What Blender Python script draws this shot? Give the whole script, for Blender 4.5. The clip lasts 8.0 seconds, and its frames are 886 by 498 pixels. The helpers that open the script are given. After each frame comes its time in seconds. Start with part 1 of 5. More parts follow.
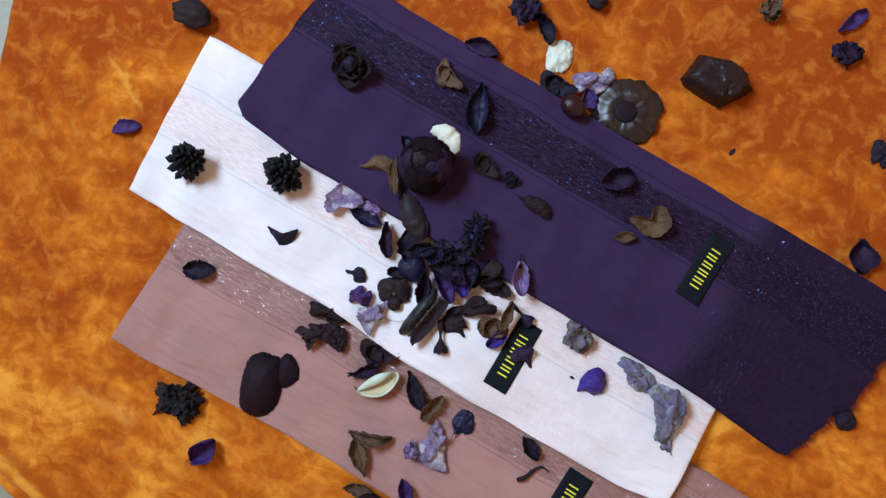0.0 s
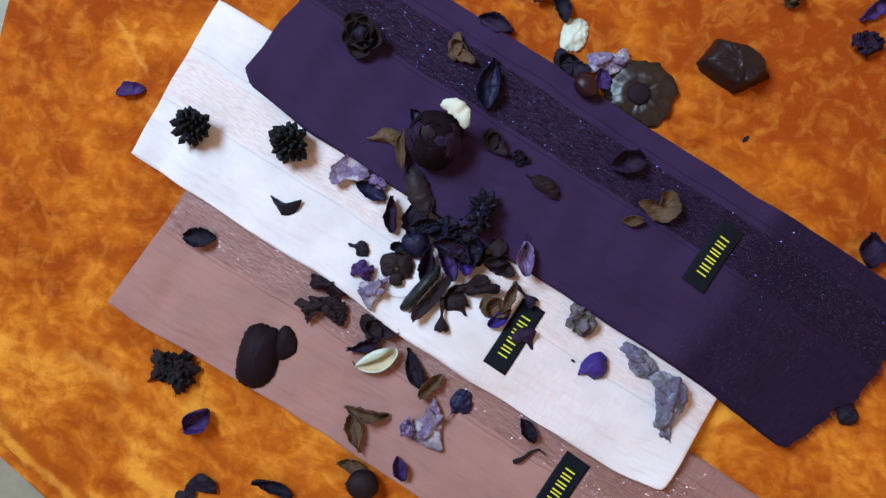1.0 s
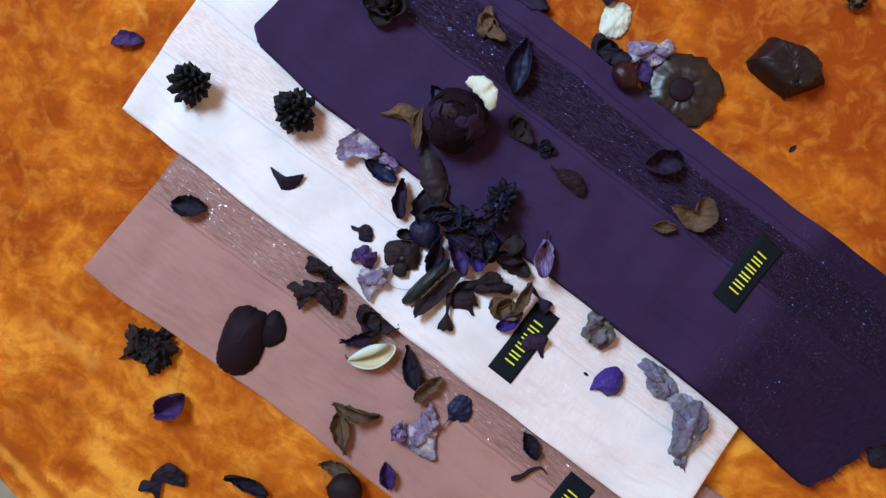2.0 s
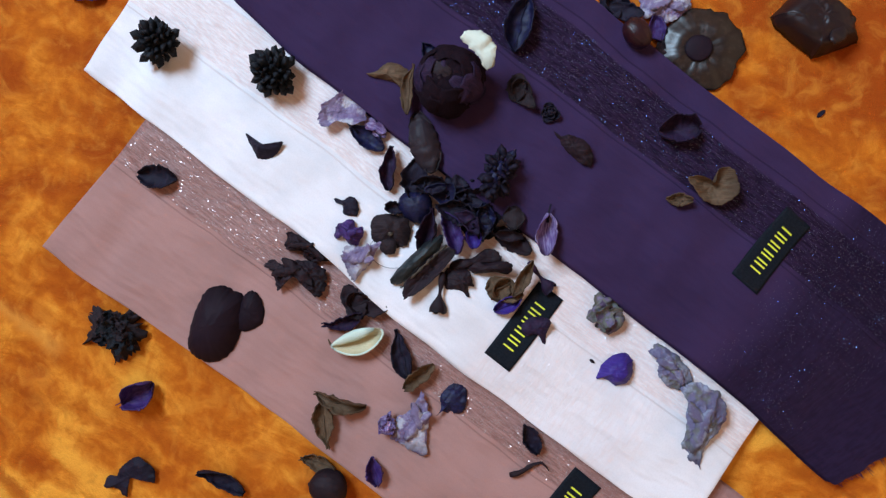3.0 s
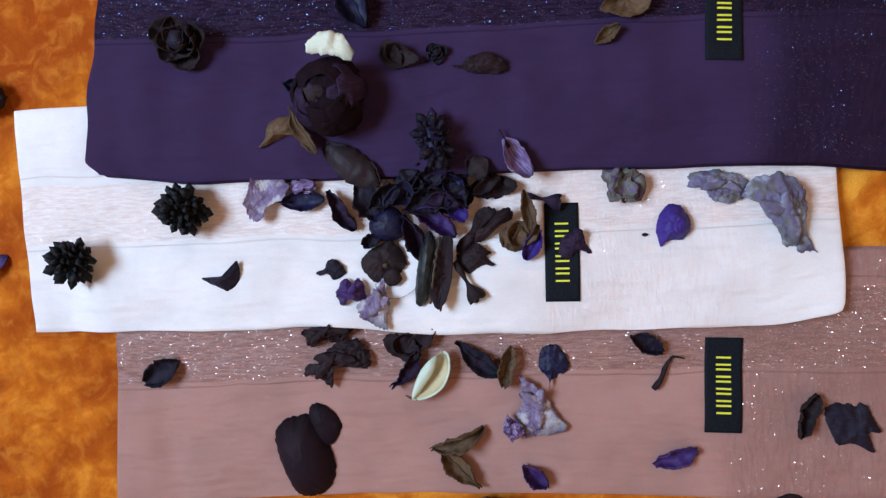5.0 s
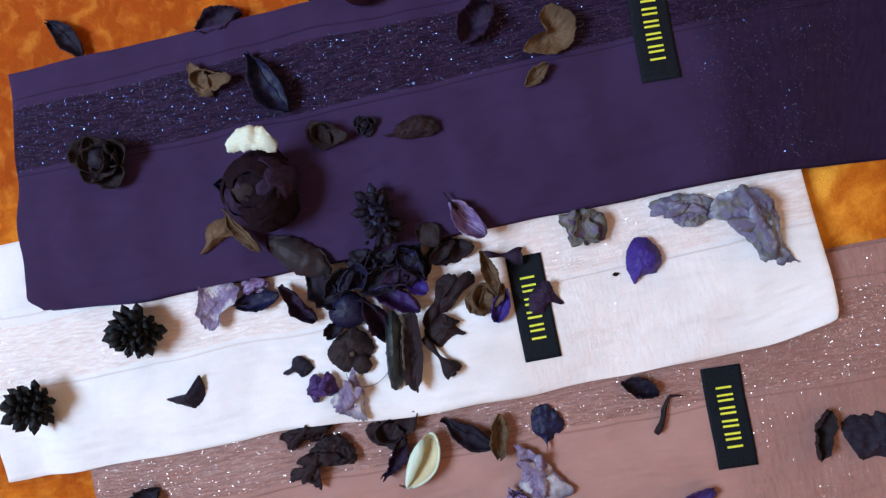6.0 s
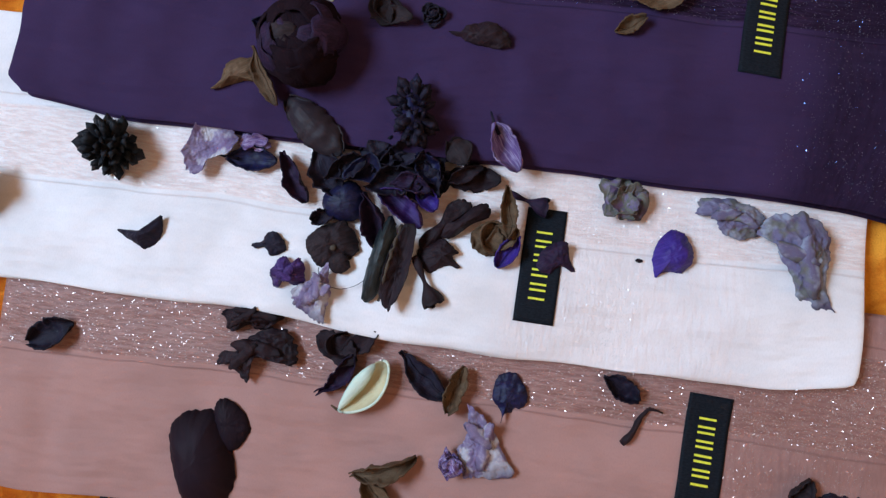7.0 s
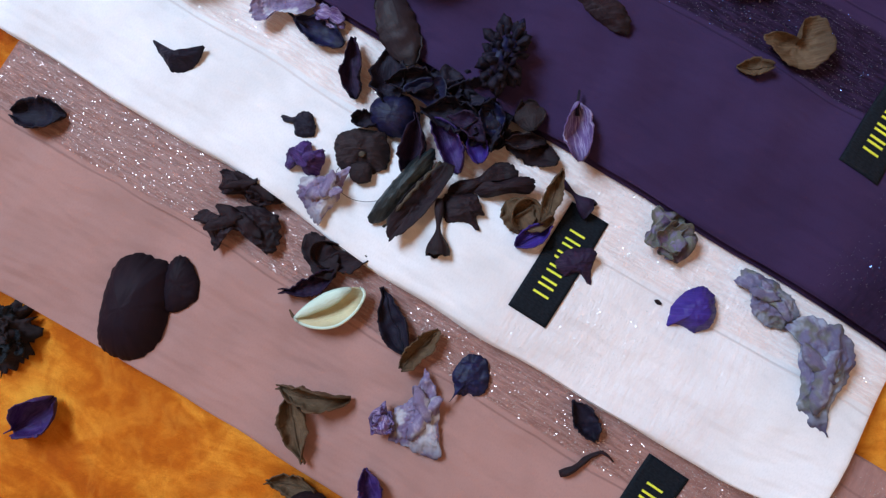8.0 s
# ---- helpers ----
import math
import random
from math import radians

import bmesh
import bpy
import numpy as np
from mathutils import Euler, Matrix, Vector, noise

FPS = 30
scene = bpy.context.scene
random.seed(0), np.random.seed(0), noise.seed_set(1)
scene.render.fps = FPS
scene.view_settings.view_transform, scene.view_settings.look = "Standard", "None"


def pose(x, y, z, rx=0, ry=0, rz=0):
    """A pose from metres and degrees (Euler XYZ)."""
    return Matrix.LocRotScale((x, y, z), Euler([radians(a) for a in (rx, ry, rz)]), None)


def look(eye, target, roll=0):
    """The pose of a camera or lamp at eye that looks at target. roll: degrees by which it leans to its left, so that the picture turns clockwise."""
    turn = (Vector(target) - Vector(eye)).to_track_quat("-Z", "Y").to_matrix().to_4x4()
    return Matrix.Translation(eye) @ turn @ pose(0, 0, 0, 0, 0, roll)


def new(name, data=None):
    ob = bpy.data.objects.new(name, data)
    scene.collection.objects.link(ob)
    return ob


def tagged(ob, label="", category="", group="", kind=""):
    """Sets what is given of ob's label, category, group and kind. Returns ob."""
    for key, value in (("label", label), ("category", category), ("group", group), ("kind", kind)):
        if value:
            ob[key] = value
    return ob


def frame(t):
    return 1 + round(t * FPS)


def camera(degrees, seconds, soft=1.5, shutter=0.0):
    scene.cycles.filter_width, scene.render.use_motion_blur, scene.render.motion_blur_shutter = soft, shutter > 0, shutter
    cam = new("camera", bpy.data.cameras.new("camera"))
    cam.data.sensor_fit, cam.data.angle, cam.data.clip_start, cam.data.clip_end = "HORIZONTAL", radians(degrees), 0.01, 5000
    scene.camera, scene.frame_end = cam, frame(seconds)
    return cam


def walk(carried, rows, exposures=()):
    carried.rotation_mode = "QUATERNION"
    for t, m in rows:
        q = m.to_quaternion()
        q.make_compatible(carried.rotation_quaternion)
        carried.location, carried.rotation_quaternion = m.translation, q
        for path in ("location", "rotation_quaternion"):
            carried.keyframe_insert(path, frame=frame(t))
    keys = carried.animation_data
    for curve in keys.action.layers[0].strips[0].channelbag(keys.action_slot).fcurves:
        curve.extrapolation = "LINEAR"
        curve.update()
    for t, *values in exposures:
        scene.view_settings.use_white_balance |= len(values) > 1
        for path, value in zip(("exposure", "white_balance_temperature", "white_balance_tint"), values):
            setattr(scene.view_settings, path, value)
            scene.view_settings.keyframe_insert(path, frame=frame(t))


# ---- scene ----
from mathutils.bvhtree import BVHTree

# ---- camera ----
cam = camera(66.0, 8.0, soft=1.35)
PATH = [
    (0, 0.0048, -0.0003, 0.4245, 2.18, 6.13, 0.05),
    (0.5, 0.0044, -0.0035, 0.4220, 1.91, 6.08, 1.15),
    (1, 0.0007, -0.0082, 0.4187, 1.60, 5.92, 2.41),
    (1.2, -0.0049, -0.0137, 0.4161, 1.55, 5.82, 3.12),
    (2.3, -0.0127, -0.0111, 0.3638, 1.93, 4.86, 8.82),
    (2.5, -0.0131, -0.0127, 0.3523, 1.94, 4.68, 9.54),
    (3, -0.0117, -0.0164, 0.3510, 0.75, 5.07, 7.24),
    (3.5, 0.0010, -0.0226, 0.3425, -0.39, 5.85, -0.35),
    (4, 0.0026, -0.0216, 0.3412, -1.56, 6.94, -10.43),
    (4.2, -0.0015, -0.0214, 0.3414, -1.91, 6.88, -13.55),
    (5.3, 0.0092, -0.0245, 0.3120, -4.30, 7.82, -37.40),
    (5.5, 0.0142, -0.0239, 0.3075, -4.12, 7.77, -39.29),
    (6, 0.0305, -0.0178, 0.3015, -3.36, 7.51, -42.63),
    (6.5, 0.0211, -0.0258, 0.2787, -1.39, 7.02, -38.36),
    (6.8, 0.0088, -0.0355, 0.2754, -0.20, 6.83, -30.89),
    (7, -0.0041, -0.0421, 0.2757, 0.63, 6.24, -22.53),
    (7.2, -0.0144, -0.0488, 0.2759, 1.72, 5.74, -15.46),
    (7.5, -0.0222, -0.0552, 0.2725, 2.20, 4.84, -6.66),
    (8, -0.0212, -0.0550, 0.2565, 2.58, 4.06, 1.80),
]
walk(cam, [(t, pose(x, y, z, rx, ry, rz)) for t, x, y, z, rx, ry, rz in PATH],
     exposures=[(0.0, -0.03), (3.5, -0.03), (5.5, -0.06), (6.0, 0.02), (6.5, 0.0), (7.0, -0.10), (7.5, -0.15), (8.0, -0.02)])

# ---- world and light ----
world = bpy.data.worlds.new("sky")
scene.world = world
world.use_nodes = True
sky = world.node_tree.nodes.new("ShaderNodeTexSky")
sky.sky_type, sky.sun_disc = "NISHITA", False
sky.sun_elevation, sky.sun_rotation = radians(40), radians(-50)
background = world.node_tree.nodes["Background"]
background.inputs["Strength"].default_value = 0.12
world.node_tree.links.new(sky.outputs[0], background.inputs["Color"])

WIN_Y0, WIN_Y1, WIN_Z0, WIN_Z1, WALL_X = 0.26, 0.90, 0.825, 1.46, -0.75
lamp_data = bpy.data.lights.new("window_daylight", "AREA")
lamp_data.shape, lamp_data.size, lamp_data.size_y = "RECTANGLE", WIN_Y1 - WIN_Y0, WIN_Z1 - WIN_Z0
lamp_data.energy, lamp_data.color = 42.0, (0.560, 0.800, 1.060)
lamp = new("window_daylight", lamp_data)
lamp.matrix_world = look((WALL_X - 0.06, (WIN_Y0 + WIN_Y1) / 2, (WIN_Z0 + WIN_Z1) / 2), (0.0, 0.0, 0.3))


# ---- materials ----
class Nodes:
    """A small wrapper to write node trees briefly."""

    def __init__(self, name):
        self.mat = bpy.data.materials.new(name)
        self.mat.use_nodes = True
        self.tree = self.mat.node_tree
        self.bsdf = self.tree.nodes["Principled BSDF"]

    def add(self, kind, **values):
        node = self.tree.nodes.new(kind)
        for key, value in values.items():
            socket = node.inputs[key] if key in node.inputs else node.inputs[key.replace("_", " ")]
            if isinstance(value, bpy.types.NodeSocket):
                self.tree.links.new(value, socket)
            else:
                socket.default_value = value
        return node

    def math(self, op, a, b=0.0, c=0.0):
        node = self.tree.nodes.new("ShaderNodeMath")
        node.operation = op
        for socket, value in zip(node.inputs, (a, b, c)):
            if isinstance(value, bpy.types.NodeSocket):
                self.tree.links.new(value, socket)
            else:
                socket.default_value = value
        return node.outputs[0]

    def mix(self, factor, a, b):
        node = self.tree.nodes.new("ShaderNodeMix")
        node.data_type = "RGBA"
        for socket, value in zip((node.inputs[0], node.inputs[6], node.inputs[7]), (factor, a, b)):
            if isinstance(value, bpy.types.NodeSocket):
                self.tree.links.new(value, socket)
            else:
                socket.default_value = value if isinstance(value, float) else (*value, 1.0)
        return node.outputs[2]

    def range(self, value, a, b, c=0.0, d=1.0):
        node = self.add("ShaderNodeMapRange", Value=value)
        node.interpolation_type = "SMOOTHSTEP"
        for key, v in zip((1, 2, 3, 4), (a, b, c, d)):
            node.inputs[key].default_value = v
        return node.outputs[0]

    def noise(self, scale, detail=3.0, vector=None, rough=0.55):
        node = self.add("ShaderNodeTexNoise", Scale=scale, Detail=detail, Roughness=rough)
        if vector is not None:
            self.tree.links.new(vector, node.inputs["Vector"])
        return node.outputs["Fac"]

    def coords(self, which="Object"):
        return self.add("ShaderNodeTexCoord").outputs[which]

    def scaled(self, vector, x, y, z):
        node = self.add("ShaderNodeMapping", Vector=vector)
        node.inputs["Scale"].default_value = (x, y, z)
        return node.outputs[0]

    def bump(self, height, strength=0.4, distance=0.001, normal=None):
        node = self.add("ShaderNodeBump", Height=height, Strength=strength, Distance=distance)
        if normal is not None:
            self.tree.links.new(normal, node.inputs["Normal"])
        return node.outputs[0]

    def set(self, **values):
        for key, value in values.items():
            socket = self.bsdf.inputs[key.replace("_", " ")]
            if isinstance(value, bpy.types.NodeSocket):
                self.tree.links.new(value, socket)
            else:
                socket.default_value = (*value, 1.0) if isinstance(value, tuple) and len(value) == 3 else value
        return self.mat


def plush_material():
    n = Nodes("orange_plush")
    at = n.coords()
    spin = n.add("ShaderNodeMapping", Vector=at)
    spin.inputs["Rotation"].default_value = (0.0, 0.0, radians(24))
    turned = spin.outputs[0]
    place = n.add("ShaderNodeSeparateXYZ", Vector=at)

    def warped(amount, scale):
        """Coordinates pushed about, so that the brushed nap swirls."""
        push = n.add("ShaderNodeTexNoise", Vector=turned, Scale=scale, Detail=2.0).outputs["Color"]
        centred = n.add("ShaderNodeVectorMath", Vector=push)
        centred.operation = "SUBTRACT"
        centred.inputs[1].default_value = (0.5, 0.5, 0.5)
        scaled = n.add("ShaderNodeVectorMath", Vector=centred.outputs[0])
        scaled.operation = "SCALE"
        scaled.inputs["Scale"].default_value = amount
        total = n.add("ShaderNodeVectorMath", Vector=turned)
        total.operation = "ADD"
        n.tree.links.new(scaled.outputs[0], total.inputs[1])
        return total.outputs[0]

    swirl = warped(0.11, 9.0)
    # painted brightness gradient: the colour lightens downwards, standing in for the nap's sheen
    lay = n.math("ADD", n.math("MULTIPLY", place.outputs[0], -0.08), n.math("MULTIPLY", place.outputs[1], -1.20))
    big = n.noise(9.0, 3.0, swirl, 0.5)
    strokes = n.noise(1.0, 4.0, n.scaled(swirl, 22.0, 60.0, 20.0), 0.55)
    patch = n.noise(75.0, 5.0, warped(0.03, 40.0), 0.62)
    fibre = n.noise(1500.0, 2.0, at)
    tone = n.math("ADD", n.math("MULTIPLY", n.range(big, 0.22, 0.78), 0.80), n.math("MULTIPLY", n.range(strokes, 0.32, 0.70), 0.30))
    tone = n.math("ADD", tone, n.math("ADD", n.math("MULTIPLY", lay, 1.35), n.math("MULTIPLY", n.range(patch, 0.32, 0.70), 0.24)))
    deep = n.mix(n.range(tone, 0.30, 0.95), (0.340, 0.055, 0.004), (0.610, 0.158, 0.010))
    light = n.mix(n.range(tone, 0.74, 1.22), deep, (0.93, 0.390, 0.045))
    # tufts that lean either way, everywhere
    tuft = n.noise(95.0, 4.0, warped(0.035, 45.0), 0.55)
    light = n.mix(n.range(tuft, 0.44, 0.74, 0.0, 0.34), light, (0.86, 0.350, 0.045))
    light = n.mix(n.range(tuft, 0.28, 0.52, 0.30, 0.0), light, (0.33, 0.058, 0.004))
    color = n.mix(n.range(fibre, 0.3, 0.75, 0.0, 0.10), light, (0.30, 0.055, 0.003))
    # the corner fold's shaded and lit sides, painted as dark and pale lines
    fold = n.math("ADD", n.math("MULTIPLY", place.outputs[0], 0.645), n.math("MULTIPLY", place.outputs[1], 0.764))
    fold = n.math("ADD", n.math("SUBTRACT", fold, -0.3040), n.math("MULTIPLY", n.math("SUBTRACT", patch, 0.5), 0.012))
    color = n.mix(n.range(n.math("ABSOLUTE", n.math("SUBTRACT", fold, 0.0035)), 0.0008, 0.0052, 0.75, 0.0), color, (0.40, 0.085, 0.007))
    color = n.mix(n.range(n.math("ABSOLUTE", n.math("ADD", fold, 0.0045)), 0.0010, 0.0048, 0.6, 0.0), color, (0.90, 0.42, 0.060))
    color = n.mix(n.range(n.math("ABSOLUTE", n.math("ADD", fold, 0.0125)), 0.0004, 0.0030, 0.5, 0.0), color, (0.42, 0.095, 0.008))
    # two short pale lines in the pile, fading at both ends
    for ax, ay, bx, by, wide in ((-0.268, 0.150, -0.238, 0.103, 0.0016), (-0.290, -0.072, -0.235, -0.098, 0.0030)):
        reach = math.hypot(bx - ax, by - ay)
        ux, uy = (bx - ax) / reach, (by - ay) / reach
        x, y = n.math("SUBTRACT", place.outputs[0], ax), n.math("SUBTRACT", place.outputs[1], ay)
        along = n.math("ADD", n.math("MULTIPLY", x, ux), n.math("MULTIPLY", y, uy))
        off = n.math("ADD", n.math("SUBTRACT", n.math("MULTIPLY", x, uy), n.math("MULTIPLY", y, ux)), n.math("MULTIPLY", n.math("SUBTRACT", patch, 0.5), 0.014))
        f = n.math("MULTIPLY", n.range(n.math("ABSOLUTE", off), 0.0, wide * 2.2, 0.40, 0.0), n.math("MULTIPLY", n.range(along, 0.0, 0.012), n.range(along, reach - 0.015, reach, 1.0, 0.0)))
        color = n.mix(f, color, (0.90, 0.42, 0.075))
    height = n.math("ADD", n.math("MULTIPLY", strokes, 0.9), n.math("ADD", n.math("MULTIPLY", patch, 0.5), n.math("MULTIPLY", fibre, 0.14)))
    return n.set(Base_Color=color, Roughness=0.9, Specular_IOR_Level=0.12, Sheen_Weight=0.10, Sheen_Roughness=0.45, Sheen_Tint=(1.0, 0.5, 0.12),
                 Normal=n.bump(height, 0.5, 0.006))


def scarf_material(name, base, band, spot, band_from, band_to, cross_from, cross_to, gloss, sheen=0.12, spec=0.3, cross_depth=0.3, sheen_tint=(1.0, 1.0, 1.0)):
    """Fine woven cloth: UV is metres along and across. A ribbed shiny band runs along it, another crosses it near one end."""
    n = Nodes(name)
    uv = n.coords("UV")
    split = n.add("ShaderNodeSeparateXYZ", Vector=uv)
    along, across = split.outputs[0], split.outputs[1]
    wob = n.math("MULTIPLY", n.math("SUBTRACT", n.noise(18.0, 2.0, uv), 0.5), 0.003)
    v = n.math("ADD", across, wob)
    in_band = n.math("MULTIPLY", n.range(v, band_from, band_from + 0.0012), n.range(v, band_to, band_to + 0.0012, 1.0, 0.0))
    in_cross = n.math("MULTIPLY", n.range(n.math("ADD", along, n.math("MULTIPLY", wob, 8.0)), cross_from - 0.006, cross_from + 0.012), n.range(along, cross_to, cross_to + 0.02, 1.0, 0.0))
    rib = n.noise(1.0, 2.0, n.scaled(uv, 150.0, 900.0, 1.0))
    rib_cross = n.noise(1.0, 2.0, n.scaled(uv, 620.0, 130.0, 1.0))
    seam = n.math("ADD", n.range(n.math("ABSOLUTE", n.math("SUBTRACT", v, band_from - 0.004)), 0.0, 0.0007, 1.0, 0.0),
                  n.range(n.math("ABSOLUTE", n.math("SUBTRACT", v, band_to + 0.003)), 0.0, 0.0007, 1.0, 0.0))
    weave = n.noise(1.0, 2.0, n.scaled(uv, 1700.0, 900.0, 1.0))
    soft = n.noise(26.0, 4.0, uv)
    color = n.mix(n.range(soft, 0.3, 0.75), base, tuple(c * 0.82 for c in base))
    banded = n.mix(n.range(rib, 0.35, 0.65), band, spot)
    color = n.mix(in_band, color, banded)
    color = n.mix(n.math("MULTIPLY", in_cross, n.range(rib_cross, 0.35, 0.7, cross_depth * cross_depth * 0.9, cross_depth)), color, band)
    color = n.mix(n.math("MULTIPLY", seam, 0.45), color, tuple(c * 0.8 for c in band))
    color = n.mix(n.range(weave, 0.35, 0.8, 0.0, 0.16), color, tuple(c * 0.6 for c in base))
    height = n.math("ADD", n.math("MULTIPLY", weave, 0.12), n.math("MULTIPLY", n.math("MULTIPLY", rib, in_band), 0.5))
    height = n.math("ADD", height, n.math("MULTIPLY", n.math("MULTIPLY", rib_cross, in_cross), 0.12 if cross_depth > 0.9 else 0.4))
    height = n.math("ADD", height, n.math("MULTIPLY", seam, 0.35))
    wrinkle = n.noise(1.0, 3.0, n.scaled(uv, 14.0, 45.0, 1.0))
    bump = n.bump(wrinkle, 0.6, 0.010)
    return n.set(Base_Color=color, Roughness=n.math("SUBTRACT", 0.82, n.math("MULTIPLY", in_band, gloss)), Sheen_Weight=sheen, Sheen_Tint=sheen_tint,
                 Specular_IOR_Level=spec, Normal=n.bump(height, 0.6, 0.0012, bump))


def petal_material(name, base, tip, rough=0.6, vein=0.5, mottle=0.5, sheen=0.0, spec=0.28, relief_depth=0.5, third=None, fourth=None):
    """Dried petal skin: UV runs along and across the petal. Veins, mottling and a darker or paler margin."""
    n = Nodes(name)
    uv = n.coords("UV")
    at = n.coords()
    split = n.add("ShaderNodeSeparateXYZ", Vector=uv)
    seed = n.add("ShaderNodeObjectInfo").outputs["Random"]
    veins = n.add("ShaderNodeTexNoise", Vector=n.scaled(uv, 2.5, 22.0, 1.0), Scale=1.0, Detail=3.0, Distortion=0.4).outputs["Fac"]
    spots = n.noise(330.0, 5.0, at, 0.65)
    edge = n.math("ABSOLUTE", n.math("SUBTRACT", split.outputs[1], 0.5))
    margin = n.range(edge, 0.30, 0.5)
    ends = n.range(split.outputs[0], 0.72, 1.0)
    f = n.math("MULTIPLY", n.range(veins, 0.42, 0.66), vein)
    f = n.math("MAXIMUM", f, n.math("MULTIPLY", n.range(spots, 0.45, 0.7), mottle))
    color = n.mix(f, base, tip)
    if third:
        color = n.mix(n.range(n.noise(150.0, 2.0, at), 0.50, 0.66, 0.0, 0.75), color, third)
    if fourth:
        color = n.mix(n.range(n.noise(115.0, 3.0, n.scaled(at, 1.0, -1.0, 1.0)), 0.50, 0.64, 0.0, 0.8), color, fourth)
    dark = tuple(c * 0.35 for c in base)
    color = n.mix(n.math("MULTIPLY", n.math("MAXIMUM", n.math("MULTIPLY", margin, spots), ends), 0.7), color, dark)
    color = n.mix(n.math("MULTIPLY", seed, 0.35), color, tuple(c * 0.55 for c in base))
    height = n.math("ADD", n.math("MULTIPLY", veins, 0.7), n.math("MULTIPLY", spots, 0.6))
    return n.set(Base_Color=color, Roughness=rough, Specular_IOR_Level=spec, Sheen_Weight=sheen, Normal=n.bump(height, relief_depth, 0.0012))


def glitter_material(name, color, metal=1.0, low=0.5):
    n = Nodes(name)
    tint = n.mix(n.add("ShaderNodeNewGeometry").outputs["Random Per Island"], color, tuple(c * low for c in color))
    return n.set(Base_Color=tint, Metallic=metal, Roughness=0.27 if metal else 0.16, Specular_IOR_Level=0.5 if metal else 1.0)


def plain_material(name, color, rough=0.8, scale=60.0, depth=0.25, amount=0.2):
    n = Nodes(name)
    at = n.coords()
    a, b = n.noise(scale, 4.0, at), n.noise(scale * 9.0, 3.0, at)
    tone = n.mix(n.range(a, 0.3, 0.7, 0.0, amount), color, tuple(c * 0.6 for c in color))
    tone = n.mix(n.range(b, 0.3, 0.7, 0.0, amount), tone, tuple(min(1.0, c * 1.25) for c in color))
    return n.set(Base_Color=tone, Roughness=rough, Normal=n.bump(b, depth, 0.001))


def label_material():
    n = Nodes("black_satin_label")
    uv = n.coords("UV")
    weave = n.noise(1.0, 1.0, n.scaled(uv, 1900.0, 700.0, 1.0))
    color = n.mix(n.range(weave, 0.3, 0.7), (0.0045, 0.0062, 0.0095), (0.0095, 0.0125, 0.0185))
    return n.set(Base_Color=color, Roughness=0.7, Specular_IOR_Level=0.1, Normal=n.bump(weave, 0.4, 0.0004))


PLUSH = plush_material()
MAUVE = scarf_material("mauve_cloth", (0.425, 0.224, 0.196), (0.240, 0.112, 0.098), (0.345, 0.180, 0.158), 0.016, 0.052, 0.295, 0.400, 0.25, 0.12, 0.3, 0.65)
WHITE = scarf_material("white_cloth", (0.870, 0.825, 0.845), (0.77, 0.615, 0.59), (0.86, 0.765, 0.75), 0.040, 0.069, 0.250, 0.335, 0.2, 0.12, 0.3, 0.5)
PURPLE = scarf_material("purple_cloth", (0.0405, 0.0212, 0.064), (0.0105, 0.0044, 0.0135), (0.026, 0.0122, 0.036), 0.017, 0.046, 0.304, 0.395, 0.0, 0.18, 0.07, 0.85, (0.36, 0.26, 0.62))
GLINT_MAUVE = glitter_material("rose_lurex", (0.88, 0.70, 0.66), 0.6, 0.8)
GLINT_WHITE = glitter_material("pearl_lurex", (0.98, 0.95, 0.97), 0.22, 0.95)
GLINT_PURPLE = glitter_material("steel_lurex", (0.36, 0.50, 0.95), 1.0, 0.2)
LABEL = label_material()
YELLOW = plain_material("yellow_thread", (0.90, 0.90, 0.06), 0.5, 900.0, 0.4, 0.3)
FLOOR = plain_material("grey_green_floor_tile", (0.33, 0.33, 0.25), 0.4, 14.0, 0.1, 0.35)
# peach so that the unseen added walls and ceiling bounce warm light into shadows
BOUNCE_WALL = plain_material("warm_bounce_wall", (0.88, 0.56, 0.34), 0.9, 6.0, 0.1, 0.08)
